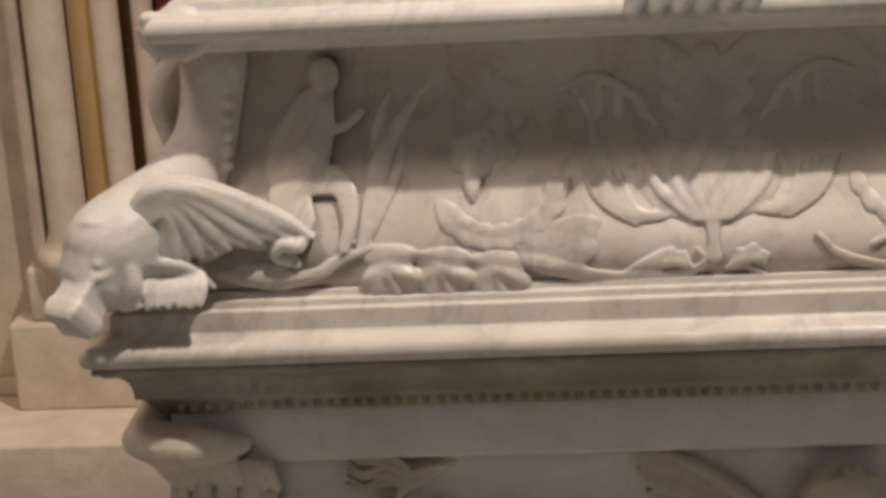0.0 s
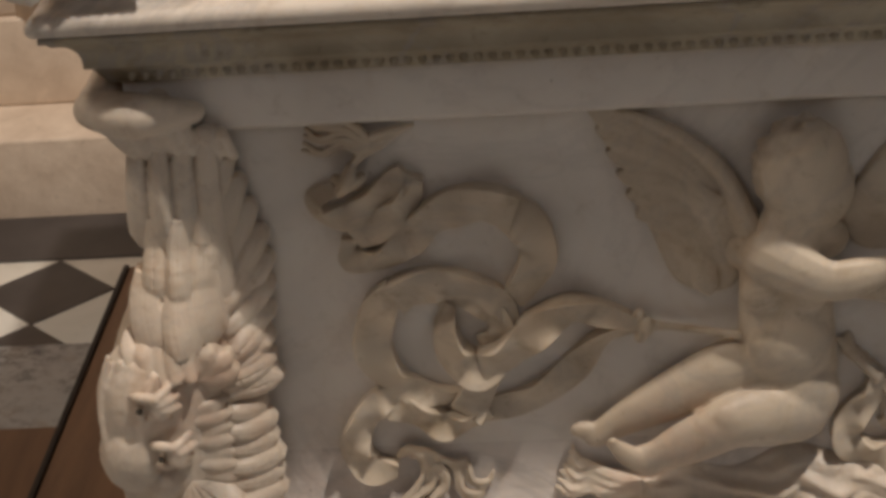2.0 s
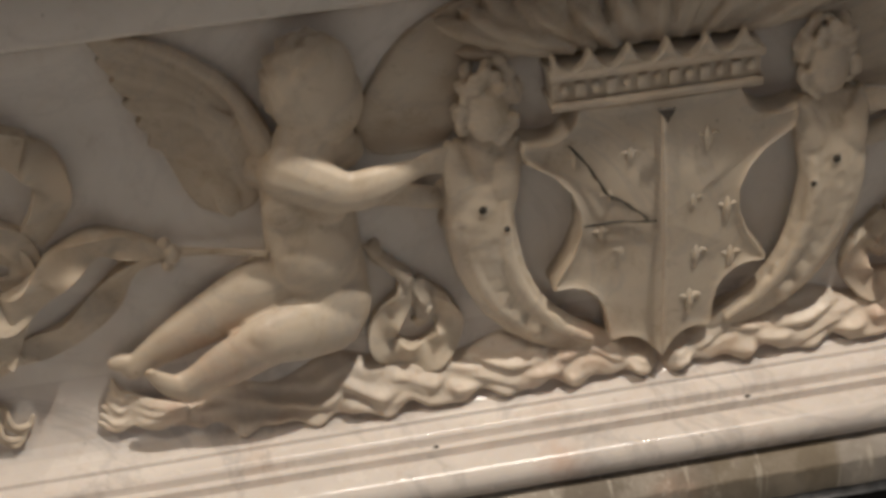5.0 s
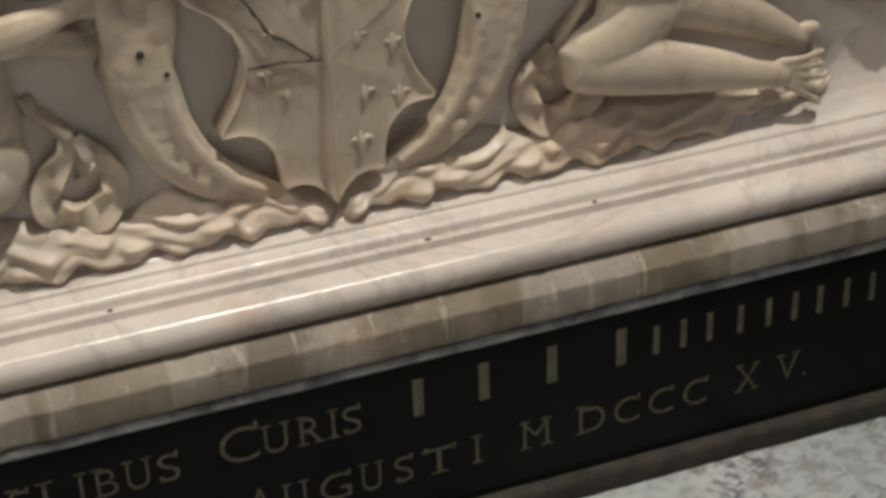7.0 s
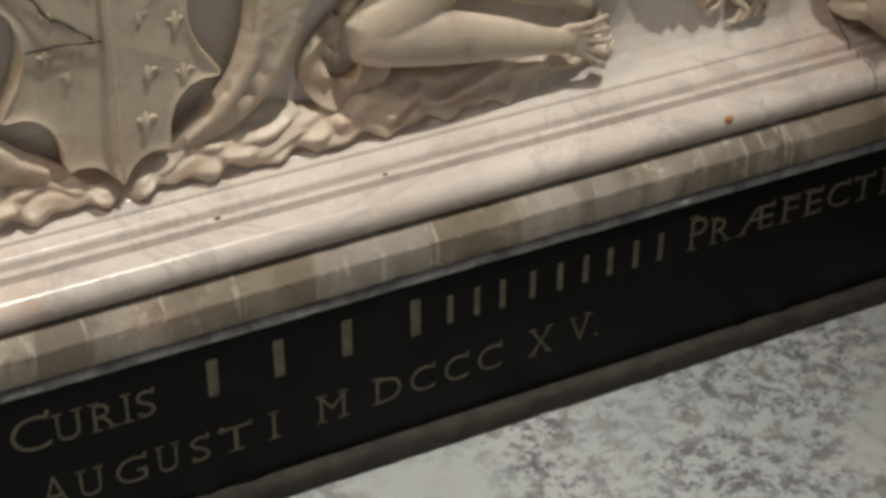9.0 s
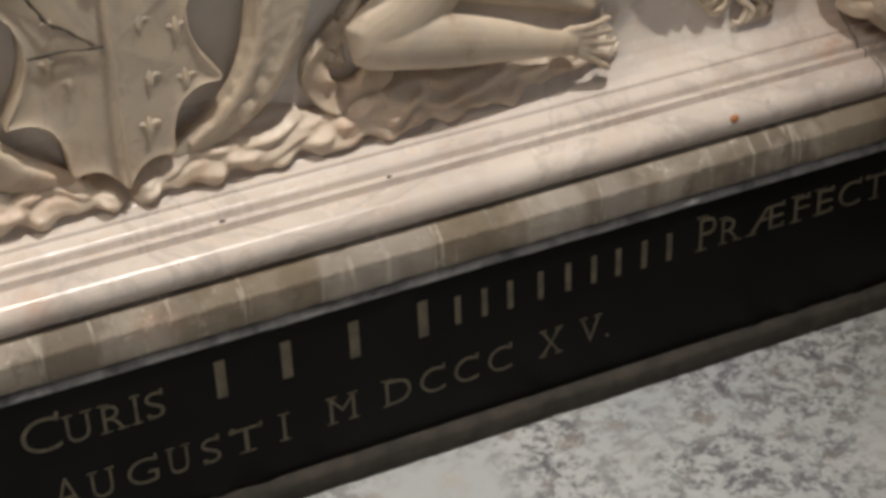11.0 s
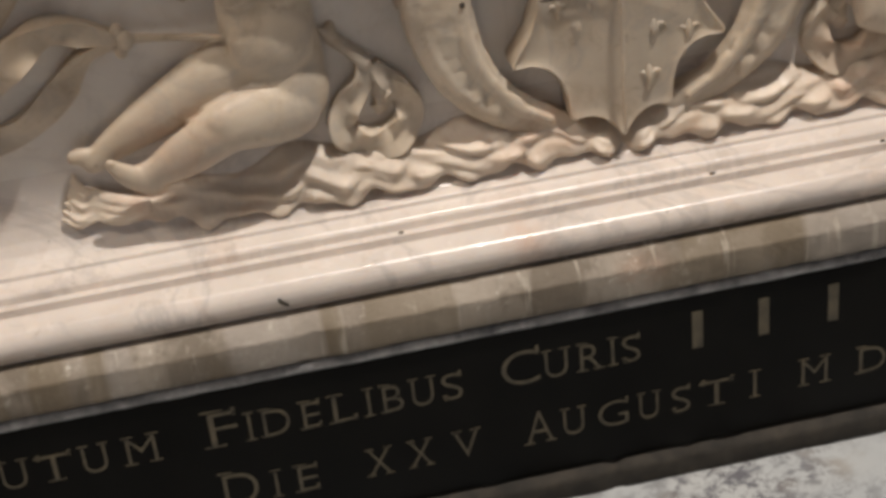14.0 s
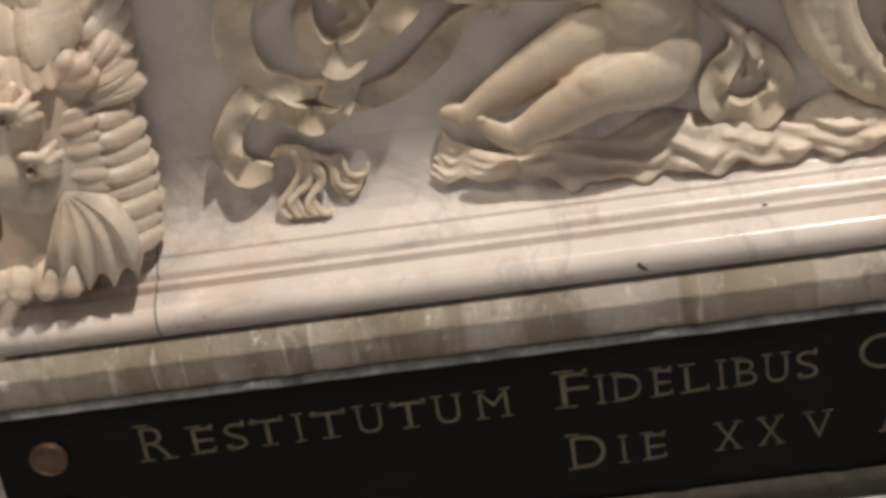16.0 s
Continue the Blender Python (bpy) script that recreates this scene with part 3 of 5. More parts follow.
def cushion(bm, outline, h, y=0.0, n=8):
    """A softly domed relief over a closed outline of (x, z) on the wall plane y."""
    q = smooth_path(list(outline) + [outline[0]], n)[:-1]
    c = q.mean(axis=0)
    loops = []
    for s, k in ((1.0, -0.3), (1.0, 0.45), (0.95, 0.72), (0.84, 0.88), (0.65, 0.97), (0.35, 1.0)):
        loops.append([bm.verts.new((c[0] + (p[0] - c[0]) * s, y - h * k, c[1] + (p[1] - c[1]) * s)) for p in q])
    m = len(q)
    for a, b in zip(loops, loops[1:]):
        for i in range(m):
            bm.faces.new((a[i], a[(i + 1) % m], b[(i + 1) % m], b[i]))
    bm.faces.new(loops[0][::-1])
    bm.faces.new(loops[-1])
    bmesh.ops.recalc_face_normals(bm, faces=bm.faces[:])
    return bm


def strip(bm, pts, y=0.0, n=7):
    """A carved ribbon: path of (x, z, width, height of one edge, height of the other), its faces turning as it twists."""
    q = smooth_path(pts, n)
    d = np.gradient(q[:, :2], axis=0)
    d /= np.linalg.norm(d, axis=1)[:, None] + 1e-9
    rows = []
    for p, t in zip(q, d):
        nr = np.array((-t[1], t[0]))
        row = []
        for v, k in ((-1, 0), (-0.94, 1), (-0.55, 0.72), (0, 0.62), (0.55, 0.72), (0.94, 1), (1, 0)):
            h = 1.3 * (p[3] + (p[4] - p[3]) * (0.5 + 0.5 * v))
            c = p[:2] + nr * p[2] * 0.5 * v
            row.append(bm.verts.new((c[0], y - h + 0.0022 * (1 - k), c[1])))
        for v in (1, -1):
            c = p[:2] + nr * p[2] * 0.46 * v
            row.append(bm.verts.new((c[0], y + 0.003, c[1])))
        rows.append(row)
    for a, b in zip(rows, rows[1:]):
        for i in range(9):
            bm.faces.new((a[i], a[(i + 1) % 9], b[(i + 1) % 9], b[i]))
    bm.faces.new(rows[0][::-1])
    bm.faces.new(rows[-1])
    return bm


def blade(bm, pts, w, h, surf, tip=0.7, groove=0.25, n=5, root=0.6):
    """A long curved feather or leaf along a path of (x, z), domed, with a shaft line, lying on the surface y = surf(x, z)."""
    q = smooth_path(pts, n)
    d = np.gradient(q, axis=0)
    d /= np.linalg.norm(d, axis=1)[:, None] + 1e-9
    m = len(q) - 1
    rows = []
    for i, (p, t) in enumerate(zip(q, d)):
        u = i / m
        ww = w * (root + (1 - root) * math.sin(min(u / tip, 1) * math.pi / 2))
        if u > tip:
            ww *= math.sqrt(max(0.02, 1 - ((u - tip) / (1 - tip)) ** 2))
        nr = np.array((-t[1], t[0]))
        rise = h * (0.55 + 0.45 * u) * (1 - 0.9 * max(0.0, (u - 0.55) / 0.45) ** 2)
        row = []
        for v, k in ((-1, 0.30), (-0.88, 0.76), (-0.5, 0.94), (-0.10, 1.0), (0, 1 - groove), (0.10, 1.0), (0.5, 0.94), (0.88, 0.76), (1, 0.30)):
            c = p + nr * ww * 0.5 * v
            row.append(bm.verts.new((c[0], surf(*c) - rise * k, c[1])))
        for v in (1, -1):
            c = p + nr * ww * 0.5 * v
            row.append(bm.verts.new((c[0], surf(*c) + 0.012, c[1])))
        rows.append(row)
    for a, b in zip(rows, rows[1:]):
        for i in range(11):
            bm.faces.new((a[i], a[(i + 1) % 11], b[(i + 1) % 11], b[i]))
    bm.faces.new(rows[0][::-1])
    bm.faces.new(rows[-1])
    return bm


def fuse(ob, voxel=0.003, rounds=4):
    """Melts overlapping forms into one carved surface."""
    r = ob.modifiers.new("fuse", "REMESH")
    r.mode, r.voxel_size, r.use_smooth_shade = "VOXEL", voxel, True
    s = ob.modifiers.new("ease", "SMOOTH")
    s.factor, s.iterations = 0.5, rounds
    return ob


WORN = bpy.data.textures.new("worn_surface", "CLOUDS")
WORN.noise_scale, WORN.noise_depth = 0.012, 3


def worn(ob, strength=0.003):
    """Chisel and age marks."""
    d = ob.modifiers.new("worn", "DISPLACE")
    d.texture, d.strength, d.mid_level, d.texture_coords = WORN, strength, 0.5, "LOCAL"
    return ob


def mirrored(bm):
    for v in bm.verts:
        v.co.x = -v.co.x
    bmesh.ops.reverse_faces(bm, faces=bm.faces[:])
    return bm


def both(name, make, material, parent, label, finish=None):
    """The same carving on both halves of the panel, one the mirror image of the other."""
    for side in (0, 1):
        bm = make()
        ob = part(name, mirrored(bm) if side else bm, material, parent, label)
        if finish:
            finish(ob)


# pits, a rust spot and an open joint in the polished base
for x, y, z, r in ((-0.237, -0.0712, 0.3245, 0.003), (0.078, -0.0712, 0.3245, 0.0035), (0.256, -0.0712, 0.3245, 0.003), (0.438, -0.1095, 0.2975, 0.004), (0.536, -0.034, 0.3325, 0.0042)):
    part("pit", ball(bmesh.new(), x, y, z, r, r * 0.5, r * 0.5, 0, 8), DIRTY, chest, "small dark pit")
part("pit", limb(bmesh.new(), [(-0.372, -0.1035, 0.311, 0.0022), (-0.364, -0.1105, 0.300, 0.003), (-0.358, -0.1115, 0.294, 0.0015)], 6, 3), DIRTY, chest, "dark chip")
part("rust_spot", ball(bmesh.new(), 0.640, -0.1095, 0.3065, 0.0060, 0.0040, 0.0045, 0, 10), RUST, chest, "orange rust spot")
for jx in (-0.832, 0.832):
    bm = bmesh.new()
    ring = [(-o - 0.0004, z + 0.0003) for o, z in rounded(base_prof, 0.0012)]
    fa, fb = [[bm.verts.new((jx + q, y, z)) for y, z in ring] for q in (-0.0006, 0.0006)]
    for i in range(len(ring) - 1):
        bm.faces.new((fa[i], fa[i + 1], fb[i + 1], fb[i]))
    bm.faces.new(fa)
    bm.faces.new(fb[::-1])
    part("joint", bm, DIRTY, chest, "open joint in the base moulding")


# ---- ribbons with tassels ----
def ribbon_fold():
    bm = bmesh.new()
    strip(bm, [(-0.738, 0.704, 0.012, 0.006, 0.010), (-0.758, 0.694, 0.017, 0.003, 0.016), (-0.752, 0.678, 0.018, 0.004, 0.019), (-0.729, 0.677, 0.021, 0.018, 0.006),
               (-0.704, 0.691, 0.025, 0.005, 0.018), (-0.682, 0.708, 0.026, 0.017, 0.008), (-0.672, 0.716, 0.022, 0.012, 0.010)])
    strip(bm, [(-0.664, 0.712, 0.016, 0.010, 0.013), (-0.674, 0.688, 0.026, 0.021, 0.007), (-0.700, 0.668, 0.027, 0.007, 0.020), (-0.724, 0.654, 0.024, 0.014, 0.010)])
    strip(bm, [(-0.730, 0.652, 0.014, 0.009, 0.009), (-0.729, 0.634, 0.020, 0.018, 0.003), (-0.701, 0.630, 0.026, 0.004, 0.021), (-0.673, 0.652, 0.031, 0.017, 0.008),
               (-0.655, 0.668, 0.033, 0.008, 0.017), (-0.632, 0.680, 0.035, 0.016, 0.009), (-0.603, 0.683, 0.036, 0.010, 0.017), (-0.576, 0.673, 0.034, 0.018, 0.012)])
    strip(bm, [(-0.590, 0.676, 0.030, 0.010, 0.004), (-0.566, 0.661, 0.036, 0.022, 0.008), (-0.556, 0.636, 0.036, 0.010, 0.020), (-0.564, 0.607, 0.034, 0.017, 0.006), (-0.584, 0.578, 0.026, 0.005, 0.004)])
    return bm


def ribbon_ring():
    bm = bmesh.new()
    strip(bm, [(-0.584, 0.556, 0.016, 0.006, 0.008), (-0.596, 0.580, 0.024, 0.007, 0.016), (-0.622, 0.596, 0.028, 0.016, 0.006), (-0.652, 0.603, 0.030, 0.008, 0.018), (-0.679, 0.598, 0.034, 0.019, 0.010),
               (-0.694, 0.588, 0.034, 0.012, 0.014)])
    strip(bm, [(-0.690, 0.600, 0.024, 0.014, 0.004), (-0.709, 0.576, 0.034, 0.008, 0.019), (-0.717, 0.540, 0.037, 0.020, 0.008), (-0.705, 0.504, 0.033, 0.006, 0.018), (-0.676, 0.486, 0.022, 0.016, 0.005),
               (-0.645, 0.479, 0.016, 0.006, 0.012), (-0.620, 0.486, 0.014, 0.007, 0.007)])
    strip(bm, [(-0.642, 0.578, 0.010, 0.005, 0.008), (-0.648, 0.552, 0.024, 0.004, 0.022), (-0.642, 0.526, 0.034, 0.008, 0.024), (-0.620, 0.512, 0.034, 0.024, 0.010), (-0.592, 0.526, 0.031, 0.012, 0.025),
               (-0.563, 0.553, 0.031, 0.026, 0.012), (-0.530, 0.570, 0.027, 0.012, 0.022), (-0.498, 0.564, 0.019, 0.020, 0.010), (-0.466, 0.550, 0.010, 0.012, 0.012)])
    strip(bm, [(-0.640, 0.584, 0.014, 0.003, 0.006), (-0.614, 0.578, 0.022, 0.012, 0.004), (-0.597, 0.560, 0.026, 0.005, 0.015), (-0.600, 0.540, 0.022, 0.010, 0.005), (-0.618, 0.534, 0.016, 0.004, 0.004)])
    strip(bm, [(-0.466, 0.547, 0.009, 0.008, 0.010), (-0.500, 0.536, 0.018, 0.014, 0.004), (-0.527, 0.506, 0.028, 0.003, 0.010), (-0.562, 0.476, 0.030, 0.010, 0.003), (-0.597, 0.464, 0.026, 0.003, 0.008), (-0.636, 0.456, 0.018, 0.003, 0.003)])
    return bm


def ribbon_tail():
    bm = bmesh.new()
    strip(bm, [(-0.610, 0.512, 0.030, 0.010, 0.018), (-0.622, 0.486, 0.034, 0.020, 0.011), (-0.634, 0.462, 0.034, 0.010, 0.020)])
    strip(bm, [(-0.612, 0.462, 0.014, 0.012, 0.010), (-0.634, 0.452, 0.020, 0.020, 0.008), (-0.656, 0.450, 0.025, 0.010, 0.020), (-0.679, 0.462, 0.029, 0.021, 0.008), (-0.702, 0.474, 0.028, 0.008, 0.016), (-0.712, 0.478, 0.020, 0.010, 0.010)])
    strip(bm, [(-0.692, 0.484, 0.016, 0.012, 0.006), (-0.717, 0.478, 0.024, 0.008, 0.018), (-0.737, 0.452, 0.027, 0.020, 0.008), (-0.745, 0.424, 0.032, 0.006, 0.022), (-0.731, 0.404, 0.027, 0.020, 0.008), (-0.706, 0.398, 0.016, 0.010, 0.012)])
    return bm


def tassel_low():
    bm = bmesh.new()
    limb(bm, [(-0.704, -0.006, 0.412, 0.0031), (-0.694, -0.010, 0.421, 0.0055), (-0.682, -0.011, 0.417, 0.006), (-0.676, -0.010, 0.406, 0.0055)])
    limb(bm, [(-0.690, -0.008, 0.412, 0.0031), (-0.682, -0.010, 0.420, 0.005), (-0.668, -0.010, 0.412, 0.005)])
    for j in range(5):
        o = 0.0074 * j - 0.015
        limb(bm, [(-0.680 + o * 0.3, -0.007, 0.410, 0.003), (-0.670 + o * 0.7, -0.012, 0.396, 0.0031), (-0.674 + o + 0.003 * (j % 2), -0.012 + 0.003 * (j % 2), 0.381, 0.0036), (-0.688 + o * 1.1 + 0.003 * (j % 2), -0.010 - 0.003 * (j % 2), 0.365 + 0.003 * (j % 3), 0.0034),
                  (-0.680 + o * 1.2, -0.006, 0.354 - 0.05 * o, 0.003), (-0.672 + o * 1.2, -0.005, 0.354, 0.002)], 8, 5)
    for j in range(4):
        o = 0.0074 * j
        limb(bm, [(-0.672, -0.007, 0.410, 0.003), (-0.660 + o * 0.3, -0.009, 0.408 - o * 0.2, 0.0031), (-0.650 + o * 0.5, -0.008, 0.394 + o * 0.5, 0.0031), (-0.648 + o * 0.7, -0.008 - 0.004 * (j % 2), 0.376 - 0.003 * (j % 2) + o * 0.6, 0.003),
                  (-0.634 + o * 0.7, -0.006, 0.366 + o * 0.7, 0.003), (-0.624 + o * 0.5, -0.005, 0.370 + o * 0.9, 0.002)], 8, 5)
    return bm


def tassel_high():
    bm = bmesh.new()
    limb(bm, [(-0.732, -0.008, 0.704, 0.006), (-0.725, -0.010, 0.714, 0.007), (-0.720, -0.009, 0.728, 0.005)])
    limb(bm, [(-0.736, -0.008, 0.716, 0.004), (-0.724, -0.010, 0.711, 0.006), (-0.712, -0.008, 0.716, 0.005)])
    for j in range(6):
        o = 0.0074 * j
        limb(bm, [(-0.720, -0.008, 0.728, 0.0034), (-0.712 + o * 0.3, -0.010, 0.742 + o * 0.2, 0.0032), (-0.726 + o * 0.2, -0.010, 0.748 + o * 0.62 + 0.002 * (j % 2), 0.0030),
                  (-0.744 - o * 0.1, -0.008, 0.740 + o * 0.9 - 0.003 * (j % 2), 0.0028), (-0.762 + o * 0.2, -0.006, 0.744 + o * 0.95, 0.0018)], 8, 5)
    for j in range(3):
        o = 0.006 * j
        limb(bm, [(-0.712, -0.008, 0.738 + o, 0.0034), (-0.698, -0.009, 0.745 + o, 0.004), (-0.684 + o, -0.007, 0.752 + o * 0.8, 0.0036), (-0.674 + o, -0.005, 0.762, 0.002)], 8, 4)
    for v in bm.verts:
        v.co.y *= 1.7
    return bm


both("ribbon", ribbon_fold, CARVED, chest, "carved marble ribbon in folds", lambda o: worn(crease(o, 48), 0.0012))
both("ribbon", ribbon_ring, CARVED, chest, "carved marble ribbon looped in a ring", lambda o: worn(crease(o, 48), 0.0012))
both("ribbon", ribbon_tail, CARVED, chest, "carved marble ribbon tail", lambda o: worn(crease(o, 48), 0.0012))
def on_cove(make):
    def made():
        bm = make()
        for v in bm.verts:
            v.co.y -= cove(v.co.z)
        return bm
    return made


for side in (0, 1):
    bm = tassel_low()
    if side:
        bmesh.ops.translate(bm, verts=bm.verts[:], vec=(-0.040, 0.0, 0.012))
    for v in bm.verts:
        v.co.y -= cove(v.co.z)
    fuse(part("tassel", mirrored(bm) if side else bm, CARVED, chest, "carved marble tassel with wavy strands"), 0.0011, 1)
both("tassel", tassel_high, CARVED, chest, "carved marble tassel", lambda o: fuse(o, 0.0011, 1))


# ---- winged figures, plain carved forms ----
def winged_figure(seated=True):
    bm = bmesh.new()
    ball(bm, -0.318, -0.032, 0.704, 0.041, 0.040, 0.050, 14, 24)
    ball(bm, -0.309, -0.032, 0.690, 0.037, 0.037, 0.046, -8, 24)
    ball(bm, -0.306, -0.030, 0.676, 0.029, 0.031, 0.033, -12, 20)
    ball(bm, -0.348, -0.044, 0.694, 0.010, 0.012, 0.014, 10)
    rnd = random.Random(8)
    for j in range(60):
        d = Vector((rnd.uniform(-1, 0.3), rnd.uniform(-1, 0.1), rnd.uniform(-0.5, 1))).normalized()
        if d.x > -0.1 and d.z < 0.45:
            continue
        ball(bm, -0.318 + 0.039 * d.x, -0.034 + 0.038 * d.y, 0.707 + 0.046 * d.z, 0.0095, 0.006, 0.0070, rnd.uniform(0, 180), 8)
    limb(bm, [(-0.322, -0.03, 0.672, 0.026), (-0.331, -0.03, 0.635, 0.034)])
    limb(bm, [(-0.296, -0.018, 0.632, 0.022), (-0.33, -0.024, 0.632, 0.028), (-0.366, -0.016, 0.622, 0.022)], 12, 3)
    limb(bm, [(-0.334, -0.016, 0.618, 0.040), (-0.332, -0.020, 0.580, 0.043), (-0.330, -0.022, 0.535, 0.045), (-0.324, -0.018, 0.492, 0.043)], 14, 4, 0.9)
    ball(bm, -0.318, -0.052, 0.588, 0.026, 0.016, 0.020)
    ball(bm, -0.352, -0.050, 0.588, 0.024, 0.016, 0.020)
    ball(bm, -0.330, -0.046, 0.530, 0.040, 0.024, 0.040)
    ball(bm, -0.318, -0.028, 0.474, 0.038, 0.036, 0.044, 0, 18)
    limb(bm, [(-0.346, -0.046, 0.624, 0.029), (-0.320, -0.062, 0.612, 0.024), (-0.296, -0.068, 0.603, 0.0205), (-0.268, -0.064, 0.605, 0.0195),
              (-0.236, -0.048, 0.609, 0.011), (-0.220, -0.042, 0.612, 0.011)])
    for j in range(4):
        limb(bm, [(-0.222, -0.044, 0.606 + 0.004 * j, 0.0045), (-0.206, -0.042, 0.602 + 0.007 * j, 0.0042), (-0.195, -0.034, 0.599 + 0.007 * j, 0.0035)], 6, 2)
    limb(bm, [(-0.29, -0.015, 0.588, 0.018), (-0.250, -0.018, 0.578, 0.014), (-0.214, -0.016, 0.566, 0.012)])
    if seated:
        ball(bm, -0.386, -0.074, 0.463, 0.018, 0.016, 0.018, 0, 12)
        limb(bm, [(-0.324, -0.036, 0.456, 0.034), (-0.350, -0.052, 0.457, 0.032), (-0.380, -0.062, 0.456, 0.0275), (-0.404, -0.060, 0.444, 0.025), (-0.430, -0.056, 0.430, 0.0225),
                  (-0.454, -0.054, 0.419, 0.0165), (-0.468, -0.054, 0.415, 0.015)], 20, 6)
        limb(bm, [(-0.462, -0.052, 0.411, 0.016), (-0.478, -0.058, 0.419, 0.0125), (-0.490, -0.060, 0.430, 0.009), (-0.497, -0.058, 0.436, 0.006)], 12, 4)
        for k in range(4):
            ball(bm, -0.496 + 0.003 * k, -0.062 + 0.001 * k, 0.440 - 0.007 * k, 0.0052, 0.006, 0.0042, 0, 8)
    else:
        limb(bm, [(-0.330, -0.030, 0.500, 0.040), (-0.295, -0.044, 0.476, 0.036), (-0.262, -0.048, 0.458, 0.030), (-0.33, -0.056, 0.443, 0.030), (-0.40, -0.052, 0.424, 0.024),
                  (-0.452, -0.050, 0.408, 0.016), (-0.480, -0.050, 0.401, 0.015)], 20, 6)
        for j in range(5):
            limb(bm, [(-0.482, -0.050, 0.394 + 0.005 * j, 0.007), (-0.503, -0.060, 0.381 + 0.0092 * j, 0.0048), (-0.521, -0.063, 0.368 + 0.0135 * j, 0.0046), (-0.534 + 0.003 * abs(j - 2), -0.054, 0.360 + 0.0150 * j, 0.0036)], 7, 3)
    limb(bm, [(-0.340, -0.012, 0.512, 0.036), (-0.390, -0.018, 0.494, 0.031), (-0.440, -0.018, 0.470, 0.025), (-0.488, -0.016, 0.444, 0.017), (-0.512, -0.02, 0.429, 0.012)], 18, 6)
    ball(bm, -0.522, -0.018, 0.437, 0.015, 0.012, 0.009)
    for v in bm.verts:
        v.co.y *= 0.62
    return bm


def wing_near():
    bm = bmesh.new()

    def lie(x, z):
        return -0.006

    cushion(bm, [(-0.500, 0.766), (-0.462, 0.759), (-0.421, 0.736), (-0.383, 0.698), (-0.362, 0.645), (-0.374, 0.588), (-0.402, 0.577), (-0.432, 0.592), (-0.452, 0.640), (-0.474, 0.700)], 0.0085)
    # long quills drawn out to the tip, then rounded coverts down to the shoulder
    for k in range(6):
        f = k / 5
        blade(bm, [(-0.386 - 0.006 * f, 0.664 - 0.020 * f), (-0.430 - 0.002 * f, 0.722 - 0.052 * f), (-0.508 + 0.042 * f, 0.770 - 0.112 * f)], 0.022, 0.0056 + 0.0012 * (k % 2), lie, 0.85, 0.35)
    for k in range(6):
        f = k / 5
        blade(bm, [(-0.380, 0.650 - 0.010 * f), (-0.420 + 0.016 * f, 0.652 - 0.034 * f), (-0.459 + 0.058 * f, 0.660 - 0.086 * f)], 0.025, 0.0080 + 0.0012 * (k % 2), lie, 0.8, 0.3)
    for k in range(6):
        f = k / 5
        blade(bm, [(-0.368, 0.656 - 0.012 * f), (-0.398 + 0.008 * f, 0.672 - 0.036 * f), (-0.430 + 0.050 * f, 0.694 - 0.096 * f)], 0.025, 0.0100, lie, 0.8, 0.25)
    limb(bm, [(-0.500, -0.003, 0.766, 0.003), (-0.462, -0.005, 0.758, 0.005), (-0.421, -0.007, 0.735, 0.007), (-0.385, -0.009, 0.698, 0.009), (-0.364, -0.012, 0.645, 0.013)], 10, 6)
    return bm


def wing_far():
    bm = bmesh.new()

    def lie(x, z):
        return -0.002

    cushion(bm, [(-0.284, 0.648), (-0.251, 0.708), (-0.211, 0.744), (-0.160, 0.760), (-0.166, 0.710), (-0.180, 0.648), (-0.205, 0.618), (-0.262, 0.616)], 0.008)
    for k in range(8):
        f = k / 7
        blade(bm, [(-0.258 + 0.010 * f, 0.676 - 0.040 * f), (-0.214 + 0.010 * f, 0.716 - 0.070 * f), (-0.154 - 0.040 * f, 0.760 - 0.134 * f)], 0.024, 0.0065 + 0.001 * (k % 2), lie, 0.75, 0.25)
    for k in range(5):
        f = k / 4
        blade(bm, [(-0.272 + 0.006 * f, 0.660 - 0.024 * f), (-0.248, 0.690 - 0.044 * f), (-0.218 - 0.012 * f, 0.722 - 0.092 * f)], 0.026, 0.0085 + 0.001 * (k % 2), lie, 0.72, 0.2)
    return bm


fuse(part("winged_figure", winged_figure(True), CARVED, chest, "plain rounded seated winged figure in marble"), 0.0022, 7)
fuse(part("winged_figure", mirrored(winged_figure(False)), CARVED, chest, "plain rounded kneeling winged figure in marble"), 0.0019, 4)
both("wing", wing_near, CARVED, chest, "carved feathered wing", lambda o: fuse(o, 0.0015, 1))
both("wing", wing_far, CARVED, chest, "carved feathered wing", lambda o: fuse(o, 0.0018, 1))


def sash():
    bm = bmesh.new()
    limb(bm, [(-0.458, -0.018, 0.550, 0.006), (-0.43, -0.018, 0.546, 0.004), (-0.39, -0.026, 0.541, 0.004), (-0.375, -0.034, 0.541, 0.003)], 8, 3)
    for z in (0.562, 0.538):
        limb(bm, [(-0.462, -0.016, 0.550, 0.006), (-0.466, -0.02, z, 0.006)], 7, 3)
    ball(bm, -0.460, -0.022, 0.550, 0.008, 0.009, 0.010)
    for v in bm.verts:
        v.co.y *= 0.7
    return bm


both("sash_knot", sash, CARVED, chest, "knotted marble cord")


